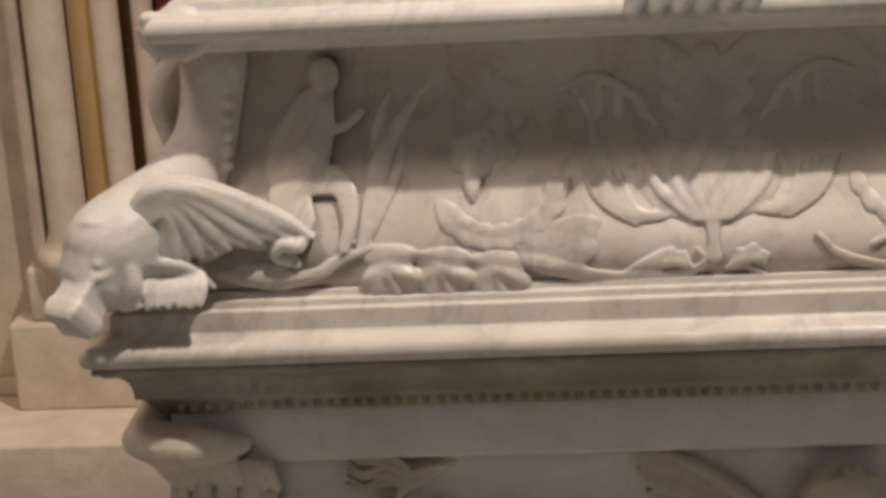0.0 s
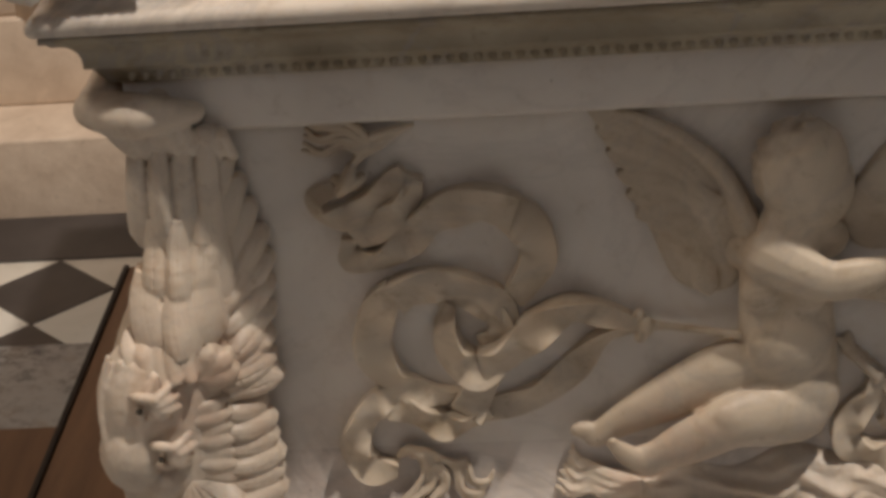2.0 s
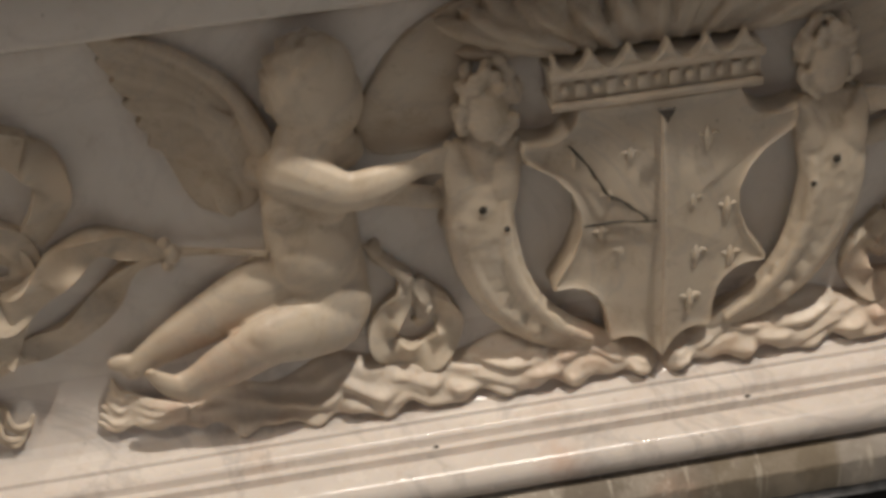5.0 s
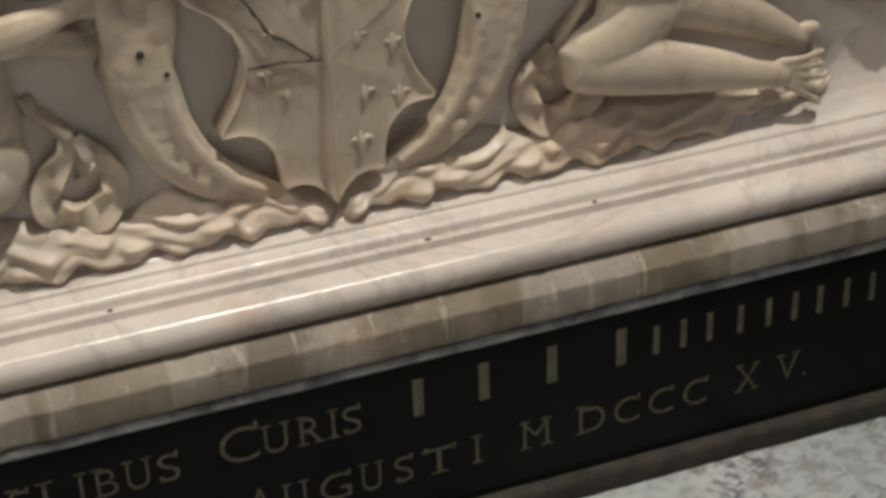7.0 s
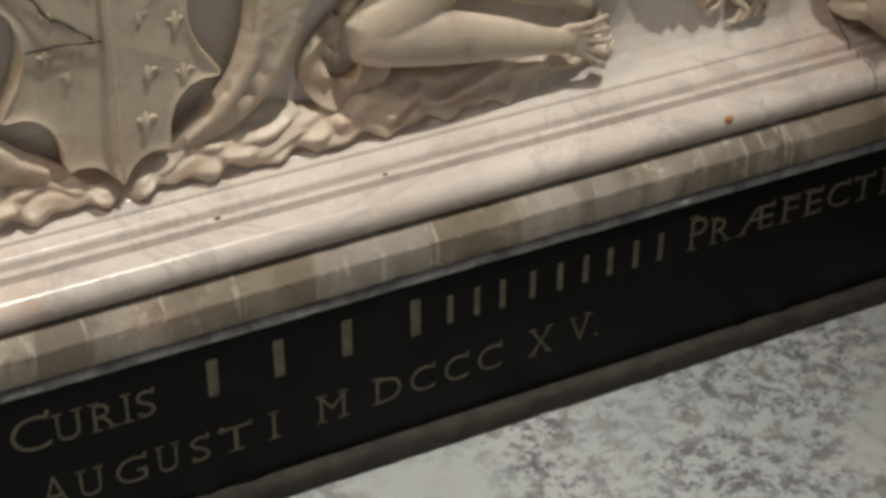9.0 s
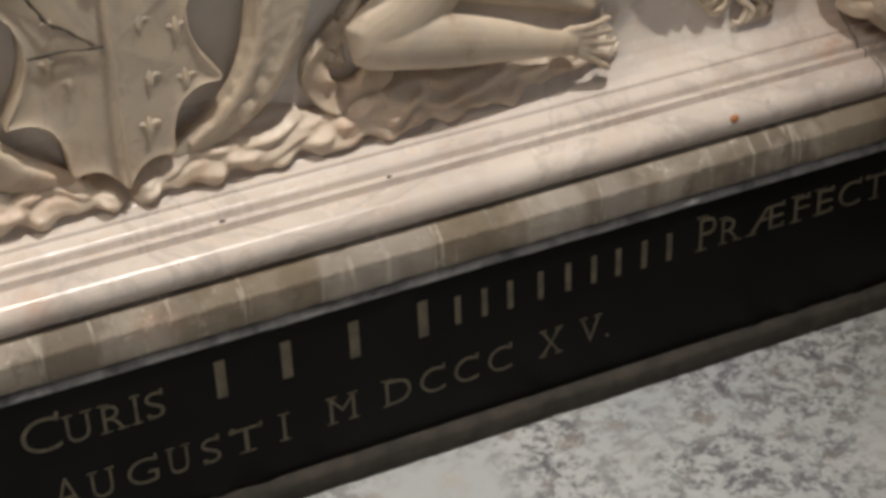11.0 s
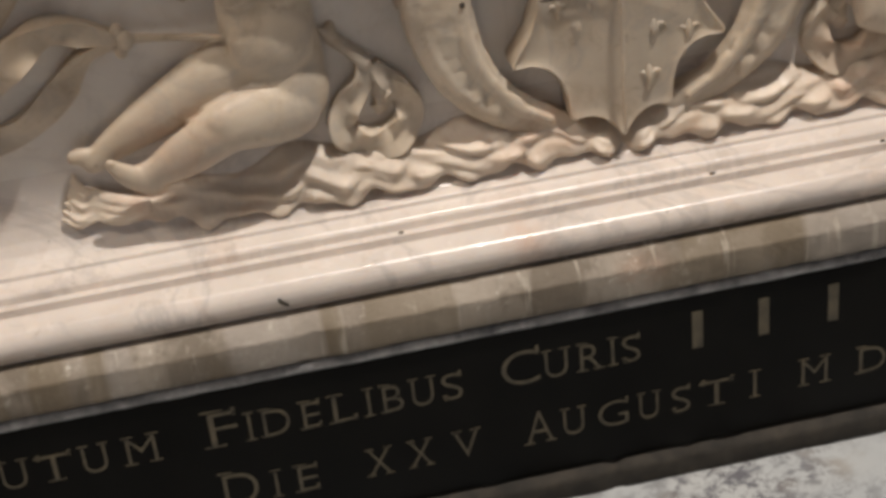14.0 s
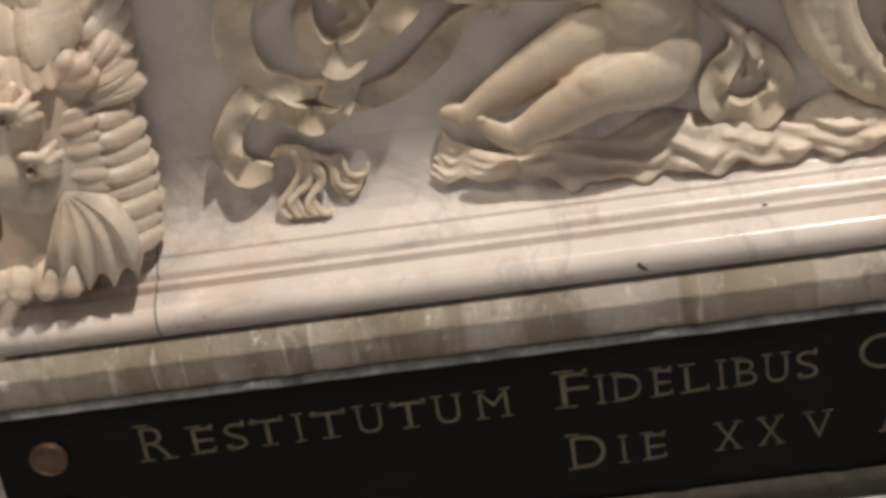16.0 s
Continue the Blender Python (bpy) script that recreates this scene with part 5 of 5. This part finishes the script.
def corner_feathers():
    bm = bmesh.new()

    def column(x, z):
        return -0.026 - 0.018 * max(0.0, 1 - abs(x + 0.885) / 0.07) - 0.050 * max(0.0, (0.67 - z) / 0.10) * max(0.0, min(1.0, (-0.825 - x) / 0.05))

    def side(x, z):
        return -0.014 - 0.45 * max(0.0, -0.815 - x) - 0.10 * max(0.0, 0.60 - z)

    # long wing feathers, tips up and outwards, each lapping the one above
    for j in range(8):
        f = j / 7
        tx = -0.830 + 0.029 * min(1.0, 2.0 * f) - 0.009 * f
        tz = 0.752 - 0.186 * f
        rx, rz = -0.858 + 0.018 * f, 0.600 - 0.066 * f
        blade(bm, [(rx, rz), (rx + 0.010, rz + 0.45 * (tz - rz)), (tx - 0.009, rz + 0.80 * (tz - rz)), (tx, tz)], 0.0205, 0.017 + 0.004 * (j % 2), side, 0.85, 0.3)
    for j in range(5):
        f = j / 4
        rx, rz = -0.862 + 0.008 * f, 0.596 - 0.030 * f
        tx, tz = -0.846 + 0.026 * f, 0.730 - 0.136 * f
        blade(bm, [(rx, rz), (rx + 0.006, rz + 0.5 * (tz - rz)), (tx, tz)], 0.0215, 0.024 + 0.004 * (j % 2), side, 0.85, 0.3)
    # flutes hanging from the scroll, and the smooth double lobe over the brow
    for j in range(4):
        x = -0.914 + 0.0215 * j
        blade(bm, [(x + 0.010, 0.782), (x + 0.004, 0.735), (x - 0.002 + 0.003 * j, 0.668 - 0.020 * j)], 0.0226, 0.014 + 0.004 * (j % 2), column, 0.85, 0.35)
    for j in range(3):
        x = -0.902 + 0.0220 * j
        blade(bm, [(x + 0.004, 0.700), (x, 0.665), (x - 0.004 + 0.003 * j, 0.622 - 0.008 * j)], 0.0236, 0.018 + 0.004 * (j % 2), column, 0.8, 0.3)
    blade(bm, [(-0.912, 0.650), (-0.914, 0.620), (-0.906, 0.580)], 0.036, 0.014, column, 0.75, 0.05)
    blade(bm, [(-0.882, 0.640), (-0.882, 0.612), (-0.876, 0.574)], 0.036, 0.018, column, 0.75, 0.05)
    blade(bm, [(-0.858, 0.660), (-0.858, 0.620), (-0.854, 0.580)], 0.026, 0.018, column, 0.75, 0.05)
    # feathers of the cheek and flank, pointing outwards
    for j in range(4):
        blade(bm, [(-0.872, 0.512 + 0.006 * j), (-0.842, 0.522 + 0.012 * j), (-0.804 - 0.004 * j, 0.518 + 0.020 * j)], 0.026, 0.030 + 0.005 * (j % 2), side, 0.75, 0.25)
    for j in range(8):
        z = 0.496 - 0.0182 * j
        end = -0.826 + 0.013 * math.sin(math.pi * (j + 1.0) / 9) + 0.003 * (j % 2)
        blade(bm, [(-0.876, z - 0.004), (-0.850, z + 0.003), (end, z - 0.007)], 0.0225, 0.030 + 0.004 * (j % 2), side, 0.8, 0.15)
    return bm


def corner_fin():
    bm = bmesh.new()
    tips = [(-0.838, 0.356), (-0.862, 0.349), (-0.886, 0.350), (-0.910, 0.354), (-0.930, 0.365)]
    n = 8
    root = (-0.892, 0.452)
    grid = []
    for i in range(n + 1):
        u = i / n
        row = []
        for k in range(4 * 6 + 1):
            seg, f = min(k // 6, 3), (k - 6 * min(k // 6, 3)) / 6
            sag = math.sin(f * math.pi)
            tx = tips[seg][0] + (tips[seg + 1][0] - tips[seg][0]) * f
            tz = tips[seg][1] + (tips[seg + 1][1] - tips[seg][1]) * f + 0.012 * sag
            bow = 0.020 * math.sin(u * math.pi) * (0.9 - k / 24)
            row.append((root[0] + (tx - root[0]) * u + bow, -0.094 - 0.022 * math.sin(u * 2.2) + 0.011 * sag * u, root[1] + (tz - root[1]) * u + bow * 0.8))
        grid.append(row)
    fr = [[bm.verts.new(p) for p in r] for r in grid]
    bk = [[bm.verts.new((p[0], -0.03, p[2])) for p in r] for r in grid]
    for i in range(n):
        for k in range(24):
            bm.faces.new((fr[i][k], fr[i][k + 1], fr[i + 1][k + 1], fr[i + 1][k]))
            bm.faces.new((bk[i][k], bk[i + 1][k], bk[i + 1][k + 1], bk[i][k + 1]))
        bm.faces.new((fr[i][0], fr[i + 1][0], bk[i + 1][0], bk[i][0]))
        bm.faces.new((fr[i][24], bk[i][24], bk[i + 1][24], fr[i + 1][24]))
    for k in range(24):
        bm.faces.new((fr[n][k], fr[n][k + 1], bk[n][k + 1], bk[n][k]))
        bm.faces.new((fr[0][k], bk[0][k], bk[0][k + 1], fr[0][k + 1]))
    return bm


both("corner_monster", corner_body, CREAM, chest, "carved lion-footed corner monster in marble", lambda o: worn(fuse(o, 0.0024, 3), 0.002))
both("mane", corner_mane, CREAM, chest, "carved tufted mane and round ear", lambda o: worn(fuse(o, 0.0017, 2), 0.0015))
both("corner_wing", corner_feathers, CREAM, chest, "overlapping carved feathers at the corner", lambda o: worn(fuse(o, 0.0011, 1), 0.001))
both("fin", corner_fin, CREAM, chest, "scalloped carved fin")
# eye holes are dark beads with the shade put into their colour
for side in (1, -1):
    for x, z in ((-0.922, 0.541), (-0.909, 0.489)):
        part("drill_hole", ball(bmesh.new(), side * x, -0.1155, z, 0.0032, 0.003, 0.0030, 20, 10), HOLE_SHADE, chest, "dark drilled eye hole")

# ---- the sarcophagus-shaped lid ----
lid = thing("sarcophagus", "white marble sarcophagus carved with scrolling foliage", "sarcophagus")
LX = 0.846
lid_rect = (-LX, LX, 0.0, 0.86)
lid_prof = [(0.046, 0.9457), (0.048, 0.956), (0.045, 0.975), (0.036, 0.996), (0.022, 1.017), (0.006, 1.042), (-0.006, 1.067),
            (-0.014, 1.092), (-0.016, 1.115), (-0.012, 1.137), (-0.006, 1.149)]
part("body", mould(lid_prof, lid_rect, 0.008), AGED, lid)
rim_prof = [(-0.02, 1.1435), (0.033, 1.1435), (0.035, 1.150), (0.040, 1.153)] + arc(0.038, 1.165, 0.012, -70, 85, 7) + [(0.030, 1.178), (0.027, 1.186), (-0.2, 1.19)]
rim_prof = [(o, z + 0.006) for o, z in rim_prof]
crease(part("rim", mould(rim_prof, lid_rect, 0.001), MARBLE, lid, "moulded marble rim"), 40)


def lid_y(z):
    for (o0, z0), (o1, z1) in zip(lid_prof, lid_prof[1:]):
        if z <= z1:
            return -(o0 + (o1 - o0) * max(0.0, (z - z0) / (z1 - z0)))
    return 0.006


def drape(bm):
    for v in bm.verts:
        v.co.z += 0.019 * (v.co.x + 0.62)
        v.co.y = v.co.y * 0.34 + lid_y(v.co.z) + 0.0006
    return bm


def on_lid(name, make, label, voxel=0.0):
    """A carving on the lid's front, and its mirror image on the other half."""
    for side in (0, 1):
        bm = drape(make())
        ob = part(name, mirrored(bm) if side else bm, AGED, lid, label)
        fuse(ob, voxel or 0.0018, 3 if voxel else 2)


def seated_figure():
    bm = bmesh.new()
    ball(bm, -0.757, -0.020, 1.120, 0.014, 0.014, 0.017)
    limb(bm, [(-0.762, -0.014, 1.102, 0.013), (-0.768, -0.014, 1.078, 0.019), (-0.778, -0.016, 1.048, 0.022), (-0.792, -0.014, 1.026, 0.018)], 10, 4)
    limb(bm, [(-0.792, -0.016, 1.030, 0.015), (-0.776, -0.024, 1.006, 0.010), (-0.792, -0.022, 0.984, 0.007), (-0.785, -0.022, 0.972, 0.006)], 8, 4)
    limb(bm, [(-0.778, -0.014, 1.036, 0.014), (-0.745, -0.018, 1.030, 0.012), (-0.738, -0.020, 1.002, 0.008), (-0.744, -0.018, 0.982, 0.006)], 8, 4)
    limb(bm, [(-0.770, -0.012, 1.092, 0.007), (-0.748, -0.018, 1.074, 0.006), (-0.728, -0.014, 1.086, 0.005)], 8, 3)
    limb(bm, [(-0.775, -0.01, 1.10, 0.008), (-0.797, -0.012, 1.07, 0.010), (-0.806, -0.010, 1.04, 0.007)], 8, 3)
    return bm


def tall_leaf():
    bm = bmesh.new()
    flat = lambda x, z: 0.0
    blade(bm, [(-0.731, 0.972), (-0.719, 1.015), (-0.706, 1.060), (-0.676, 1.098)], 0.019, 0.020, flat, 0.45, 0.3)
    blade(bm, [(-0.724, 0.985), (-0.706, 1.020), (-0.690, 1.046)], 0.012, 0.012, flat, 0.5, 0.3)
    blade(bm, [(-0.716, 1.040), (-0.716, 1.070), (-0.700, 1.104)], 0.010, 0.010, flat, 0.5, 0.3)
    return bm


def half_wreath():
    bm = bmesh.new()
    for j in range(8):
        for q in (-1, 1):
            a, b = radians(200 + 18 * j), radians(200 + 18 * (j + 1.7))
            r = 0.054 + 0.005 * q
            feather(bm, -0.612 + 0.056 * math.cos(a), 1.030 + 0.050 * math.sin(a), -0.612 + (r + 0.004 * q) * math.cos(b), 1.030 + (r - 0.004 + 0.004 * q) * math.sin(b), 0.013, 0, 0.010, 5, 0.6)
    return bm


def medallion():
    bm = bmesh.new()
    limb(bm, [(-0.612 + 0.083 * math.cos(a), 0.003, 1.048 + 0.078 * math.sin(a), 0.006) for a in (radians(-20 + 22 * k) for k in range(11))], 7, 3)
    return bm


def bloom():
    bm = bmesh.new()
    for j in range(7):
        a = math.tau * j / 7
        feather(bm, -0.632, 1.046, -0.632 + 0.024 * math.cos(a), 1.046 + 0.022 * math.sin(a), 0.014, 0, 0.010, 5)
    limb(bm, [(-0.632, -0.01, 1.046, 0.008), (-0.633, -0.014, 1.028, 0.009), (-0.634, -0.01, 1.014, 0.004)], 8, 3)
    return bm


def acanthus():
    bm = bmesh.new()
    for j in range(3):
        x = -0.716 + 0.046 * j
        for i in range(6):
            a = radians(-150 + 26 * i)
            feather(bm, x + 0.004, 0.966 - 0.004 * j, x + 0.012 + 0.030 * math.cos(a), 0.958 - 0.004 * j + 0.030 * math.sin(a), 0.017, 0, 0.026 + 0.006 * (i % 2), 8, 0.55)
        feather(bm, x - 0.012, 0.972 - 0.004 * j, x + 0.036, 0.972 - 0.006 * j, 0.022, 0, 0.018, 8, 0.5)
    limb(bm, [(-0.735, -0.004, 0.985, 0.004), (-0.70, -0.010, 0.976, 0.004), (-0.65, -0.010, 0.970, 0.004), (-0.595, -0.008, 0.956, 0.004)], 9, 5)
    return bm


def stem():
    bm = bmesh.new()
    flat = lambda x, z: 0.0
    limb(bm, [(-0.605, -0.004, 0.957, 0.004), (-0.575, -0.009, 0.949, 0.008), (-0.545, -0.008, 0.940, 0.008), (-0.515, -0.006, 0.934, 0.007), (-0.462, -0.006, 0.933, 0.006),
              (-0.440, -0.006, 0.944, 0.004), (-0.446, -0.008, 0.956, 0.004)], 8, 5)
    blade(bm, [(-0.600, 0.962), (-0.565, 0.968), (-0.524, 0.982)], 0.034, 0.012, flat, 0.45, 0.2)
    blade(bm, [(-0.580, 0.954), (-0.548, 0.956), (-0.528, 0.964)], 0.022, 0.016, flat, 0.45, 0.2)
    blade(bm, [(-0.505, 0.936), (-0.484, 0.944), (-0.462, 0.958)], 0.018, 0.012, flat, 0.45, 0.2)
    blade(bm, [(-0.475, 0.932), (-0.462, 0.926), (-0.450, 0.926)], 0.010, 0.012, flat, 0.5, 0.2)
    bmesh.ops.translate(bm, verts=bm.verts[:], vec=(0, 0, 0.009))
    return bm


def beast_tail():
    """The curling tail of the corner beast, with its small fins."""
    bm = bmesh.new()
    flat = lambda x, z: 0.0
    limb(bm, [(-0.852, -0.010, 0.957, 0.004), (-0.826, -0.016, 0.952, 0.008), (-0.800, -0.014, 0.947, 0.008), (-0.768, -0.012, 0.953, 0.007), (-0.748, -0.010, 0.964, 0.006), (-0.722, -0.008, 0.972, 0.004)], 9, 5)
    for j in range(3):
        blade(bm, [(-0.838 + 0.012 * j, 0.958), (-0.824 + 0.013 * j, 0.960), (-0.806 + 0.013 * j, 0.950 - 0.004 * j)], 0.012, 0.022, flat, 0.5, 0.3)
    bmesh.ops.translate(bm, verts=bm.verts[:], vec=(0, 0, 0.008))
    return bm


def rosette(cx, cz, s):
    def make():
        bm = bmesh.new()
        q = 1 if cx > -0.432 else -1
        for j in range(4):
            a = radians(20 + 50 * j)
            feather(bm, cx - q * s * 0.5, cz - s * 0.2, cx + q * s * 0.9 * math.cos(a), cz + s * 0.8 * math.sin(a) - s * 0.3, s * 0.6, 0, 0.010, 5)
        limb(bm, [(cx + q * s * 0.6, -0.004, cz - s * 0.5, 0.003), (cx, -0.008, cz - s * 0.1, 0.005), (cx - q * s, -0.006, cz - s * 0.5, 0.004)], 7, 3)
        return bm
    return make


def vessel():
    bm = bmesh.new()
    ball(bm, -0.432, 0.004, 1.020, 0.064, 0.022, 0.038, 0, 22)
    for j in range(-3, 4):
        limb(bm, [(-0.432 + 0.018 * j, -0.010, 1.034, 0.004), (-0.432 + 0.014 * j, -0.015, 1.012, 0.005), (-0.432 + 0.005 * j, -0.012, 0.990, 0.004)], 7, 3)
    limb(bm, [(-0.432, -0.006, 0.986, 0.008), (-0.432, -0.006, 0.970, 0.005), (-0.432, -0.006, 0.958, 0.008)], 8, 3)
    for q in (-1, 1):
        for j in range(5):
            limb(bm, [(-0.432 + q * (0.040 + 0.006 * j), -0.004, 0.992 - 0.001 * j, 0.004), (-0.432 + q * (0.064 + 0.007 * j), -0.008, 0.998 + 0.002 * j, 0.0048),
                      (-0.432 + q * (0.076 + 0.008 * j), -0.004, 1.026 + 0.001 * j, 0.0034)], 7, 4)
    return bm


def spray():
    bm = bmesh.new()
    for j in range(4):
        z = 1.050 + 0.020 * j
        feather(bm, -0.432, z - 0.012, -0.432, z + 0.020, 0.022, 0, 0.012, 6)
        for q in (-1, 1):
            feather(bm, -0.432 + q * 0.004, z - 0.008, -0.432 + q * (0.036 + 0.005 * j), z + 0.014 + 0.004 * j, 0.018, 0, 0.010, 6)
    for q in (-1, 1):
        limb(bm, [(-0.432 + q * 0.045, -0.004, 1.062, 0.004), (-0.432 + q * 0.066, -0.006, 1.088, 0.005), (-0.432 + q * 0.096, -0.005, 1.104, 0.005), (-0.432 + q * 0.126, -0.004, 1.094, 0.003)], 7, 4)
        for j in range(3):
            feather(bm, -0.432 + q * (0.06 + 0.016 * j), 1.090 + 0.004 * j, -0.432 + q * (0.055 + 0.02 * j), 1.066, 0.012, 0, 0.008, 5)
    return bm


def right_scroll():
    bm = bmesh.new()
    limb(bm, [(-0.405, -0.006, 0.950, 0.004), (-0.385, -0.006, 0.935, 0.005), (-0.34, -0.006, 0.926, 0.005), (-0.29, -0.006, 0.930, 0.006), (-0.262, -0.006, 0.948, 0.005), (-0.275, -0.006, 0.968, 0.004), (-0.30, -0.007, 0.962, 0.004)], 8, 5)
    limb(bm, [(-0.345, -0.006, 0.972, 0.004), (-0.33, -0.007, 0.956, 0.005), (-0.30, -0.008, 0.944, 0.006), (-0.27, -0.006, 0.94, 0.004)], 8, 4)
    for j in range(6):
        a, b = radians(190 + 17 * j), radians(190 + 17 * (j + 1.4))
        feather(bm, -0.250 + 0.064 * math.cos(a), 1.030 + 0.056 * math.sin(a), -0.250 + 0.066 * math.cos(b), 1.030 + 0.058 * math.sin(b), 0.018, 0, 0.011, 5, 0.6)
    return bm


on_lid("seated_figure", seated_figure, "small plain seated figure carved in marble", 0.0018)
on_lid("leaf", tall_leaf, "upright carved leaf")
on_lid("wreath", half_wreath, "carved half wreath of leaves")
on_lid("ring", medallion, "faint carved ring")
on_lid("bloom", bloom, "carved hanging bloom")
on_lid("acanthus", acanthus, "carved acanthus leaves")
on_lid("stem", stem, "carved curling stem")
on_lid("tail", beast_tail, "carved curling tail with small fins")
on_lid("rosette", rosette(-0.468, 0.957, 0.020), "small carved flower")
on_lid("rosette", rosette(-0.400, 0.957, 0.020), "small carved flower")
on_lid("bowl", vessel, "carved bowl with fluted handles", 0.0014)
on_lid("spray", spray, "carved spray of leaves above the bowl")
on_lid("scroll", right_scroll, "carved foliage scroll")


def dolphin_body():
    bm = bmesh.new()
    limb(bm, [(-0.948, -0.066, 0.974, 0.038), (-0.938, -0.056, 0.990, 0.044), (-0.912, -0.036, 1.006, 0.042), (-0.888, -0.014, 1.026, 0.036), (-0.868, 0.002, 1.056, 0.030),
              (-0.858, 0.010, 1.09, 0.027), (-0.850, 0.012, 1.142, 0.030)], 20, 6)
    # square blunt snout, its end flat and rimmed
    aim = Vector((-0.42, -0.62, -0.62)).normalized().to_track_quat("Z", "Y")
    bmesh.ops.create_cube(bm, size=1, matrix=Matrix.LocRotScale((-0.960, -0.094, 0.958), aim, (0.034, 0.034, 0.058)))
    bmesh.ops.create_cube(bm, size=1, matrix=Matrix.LocRotScale((-0.967, -0.105, 0.947), aim, (0.038, 0.038, 0.012)))
    # eye, a low wrinkle over the forehead and the crease behind the jaw
    limb(bm, [(-0.972, -0.062, 1.012, 0.0030), (-0.952, -0.082, 1.020, 0.0045), (-0.930, -0.084, 1.018, 0.0035)], 8, 4)
    limb(bm, [(-0.952, -0.098, 0.984, 0.0030), (-0.944, -0.102, 0.978, 0.0040), (-0.934, -0.098, 0.982, 0.0030)], 8, 4)
    ball(bm, -0.943, -0.097, 0.989, 0.0065, 0.006, 0.006)
    limb(bm, [(-0.920, -0.088, 0.984, 0.008), (-0.918, -0.090, 0.966, 0.009), (-0.926, -0.088, 0.950, 0.008)], 8, 4)
    # scaly ridge up the neck
    for j in range(7):
        ball(bm, -0.842 + 0.001 * j, -0.014 + 0.001 * j, 1.046 + 0.014 * j, 0.006, 0.006, 0.005, 0, 8)
    # ruffled fin under the wing
    for j in range(8):
        x = -0.926 + 0.0090 * j
        limb(bm, [(-0.890 + 0.003 * j, -0.060, 0.970, 0.005), (x + 0.004, -0.080, 0.963, 0.0042), (x, -0.088, 0.946 + 0.001 * (j % 2), 0.0038)], 8, 3)
    limb(bm, [(-0.916, -0.066, 0.978, 0.010), (-0.890, -0.074, 0.980, 0.008), (-0.870, -0.070, 0.972, 0.006), (-0.856, -0.062, 0.954, 0.004)], 8, 4)
    return bm


def dolphin_wing():
    bm = bmesh.new()

    def lie(x, z):
        return -0.046 - 0.022 * max(0.0, 1 - ((x + 0.892) / 0.10) ** 2) - 0.12 * max(0.0, 1.03 - z)

    for j in range(11):
        f = j / 10
        tx, tz = -0.768 - 0.128 * f ** 0.9, 0.990 - 0.020 * f + 0.006 * math.sin(3 * f)
        blade(bm, [(-0.926 + 0.010 * f, 1.008 - 0.010 * f), (-0.902 + 0.004 * f, 1.040 - 0.022 * f), (-0.856 - 0.032 * f, 1.040 - 0.022 * f), (tx, tz)], 0.015, 0.010 + 0.003 * (j % 2), lie, 0.8, 0.2, 6, 0.8)
    ball(bm, -0.886, -0.044, 1.004, 0.052, 0.024, 0.034, 14, 18)
    ball(bm, -0.836, -0.040, 1.004, 0.052, 0.014, 0.022, 20, 18)
    # hooked end of the wing
    limb(bm, [(-0.776, -0.044, 0.994, 0.005), (-0.782, -0.052, 0.984, 0.007), (-0.796, -0.054, 0.986, 0.006), (-0.802, -0.052, 0.976, 0.006), (-0.788, -0.050, 0.970, 0.005)], 8, 4)
    return bm


def back_leaf():
    bm = bmesh.new()
    for j in range(4):
        limb(bm, [(-0.865, 0.05 + 0.01 * j, 1.135 - 0.004 * j, 0.010), (-0.893, 0.06 + 0.012 * j, 1.125 - 0.004 * j, 0.013), (-0.912, 0.065 + 0.012 * j, 1.09, 0.013), (-0.908, 0.06 + 0.012 * j, 1.055, 0.008)], 9, 4)
    return bm


def rim_mask():
    bm = bmesh.new()
    ball(bm, -0.868, -0.020, 1.172, 0.026, 0.022, 0.020)
    for j in range(8):
        a = radians(150 + 26 * j)
        limb(bm, [(-0.872 + 0.012 * math.cos(a), -0.03, 1.172 + 0.010 * math.sin(a), 0.009), (-0.872 + 0.026 * math.cos(a), -0.036, 1.170 + 0.020 * math.sin(a), 0.008)], 8, 2)
    return bm


for side in (0, 1):
    for nm, mk, lb, vx in (("corner_dolphin", dolphin_body, "carved snouted corner beast in white marble", 0.0019), ("corner_wing", dolphin_wing, "carved feathered wing of the beast", 0.0015),
                           ("leaf", back_leaf, "curling carved leaf", 0.0026), ("rim_mask", rim_mask, "worn carved leaf knot on the rim corner", 0.0026)):
        bm = mk()
        fuse(part(nm, mirrored(bm) if side else bm, MARBLE, lid, lb), vx, 14 if nm == "corner_dolphin" else 2)

cloth = thing("carved_cloth", "folded marble cloth hanging over the lid rim", "drapery")
bm = bmesh.new()
for j in range(6):
    x = -0.492 + 0.019 * j
    limb(bm, [(x + 0.016, 0.05, 1.20, 0.010), (x + 0.010, -0.02, 1.204, 0.010), (x + 0.003, -0.044, 1.190, 0.010), (x - 0.004, -0.049, 1.172, 0.007)], 9, 4)
fuse(part("fold", bm, MARBLE, cloth), 0.0026, 2)
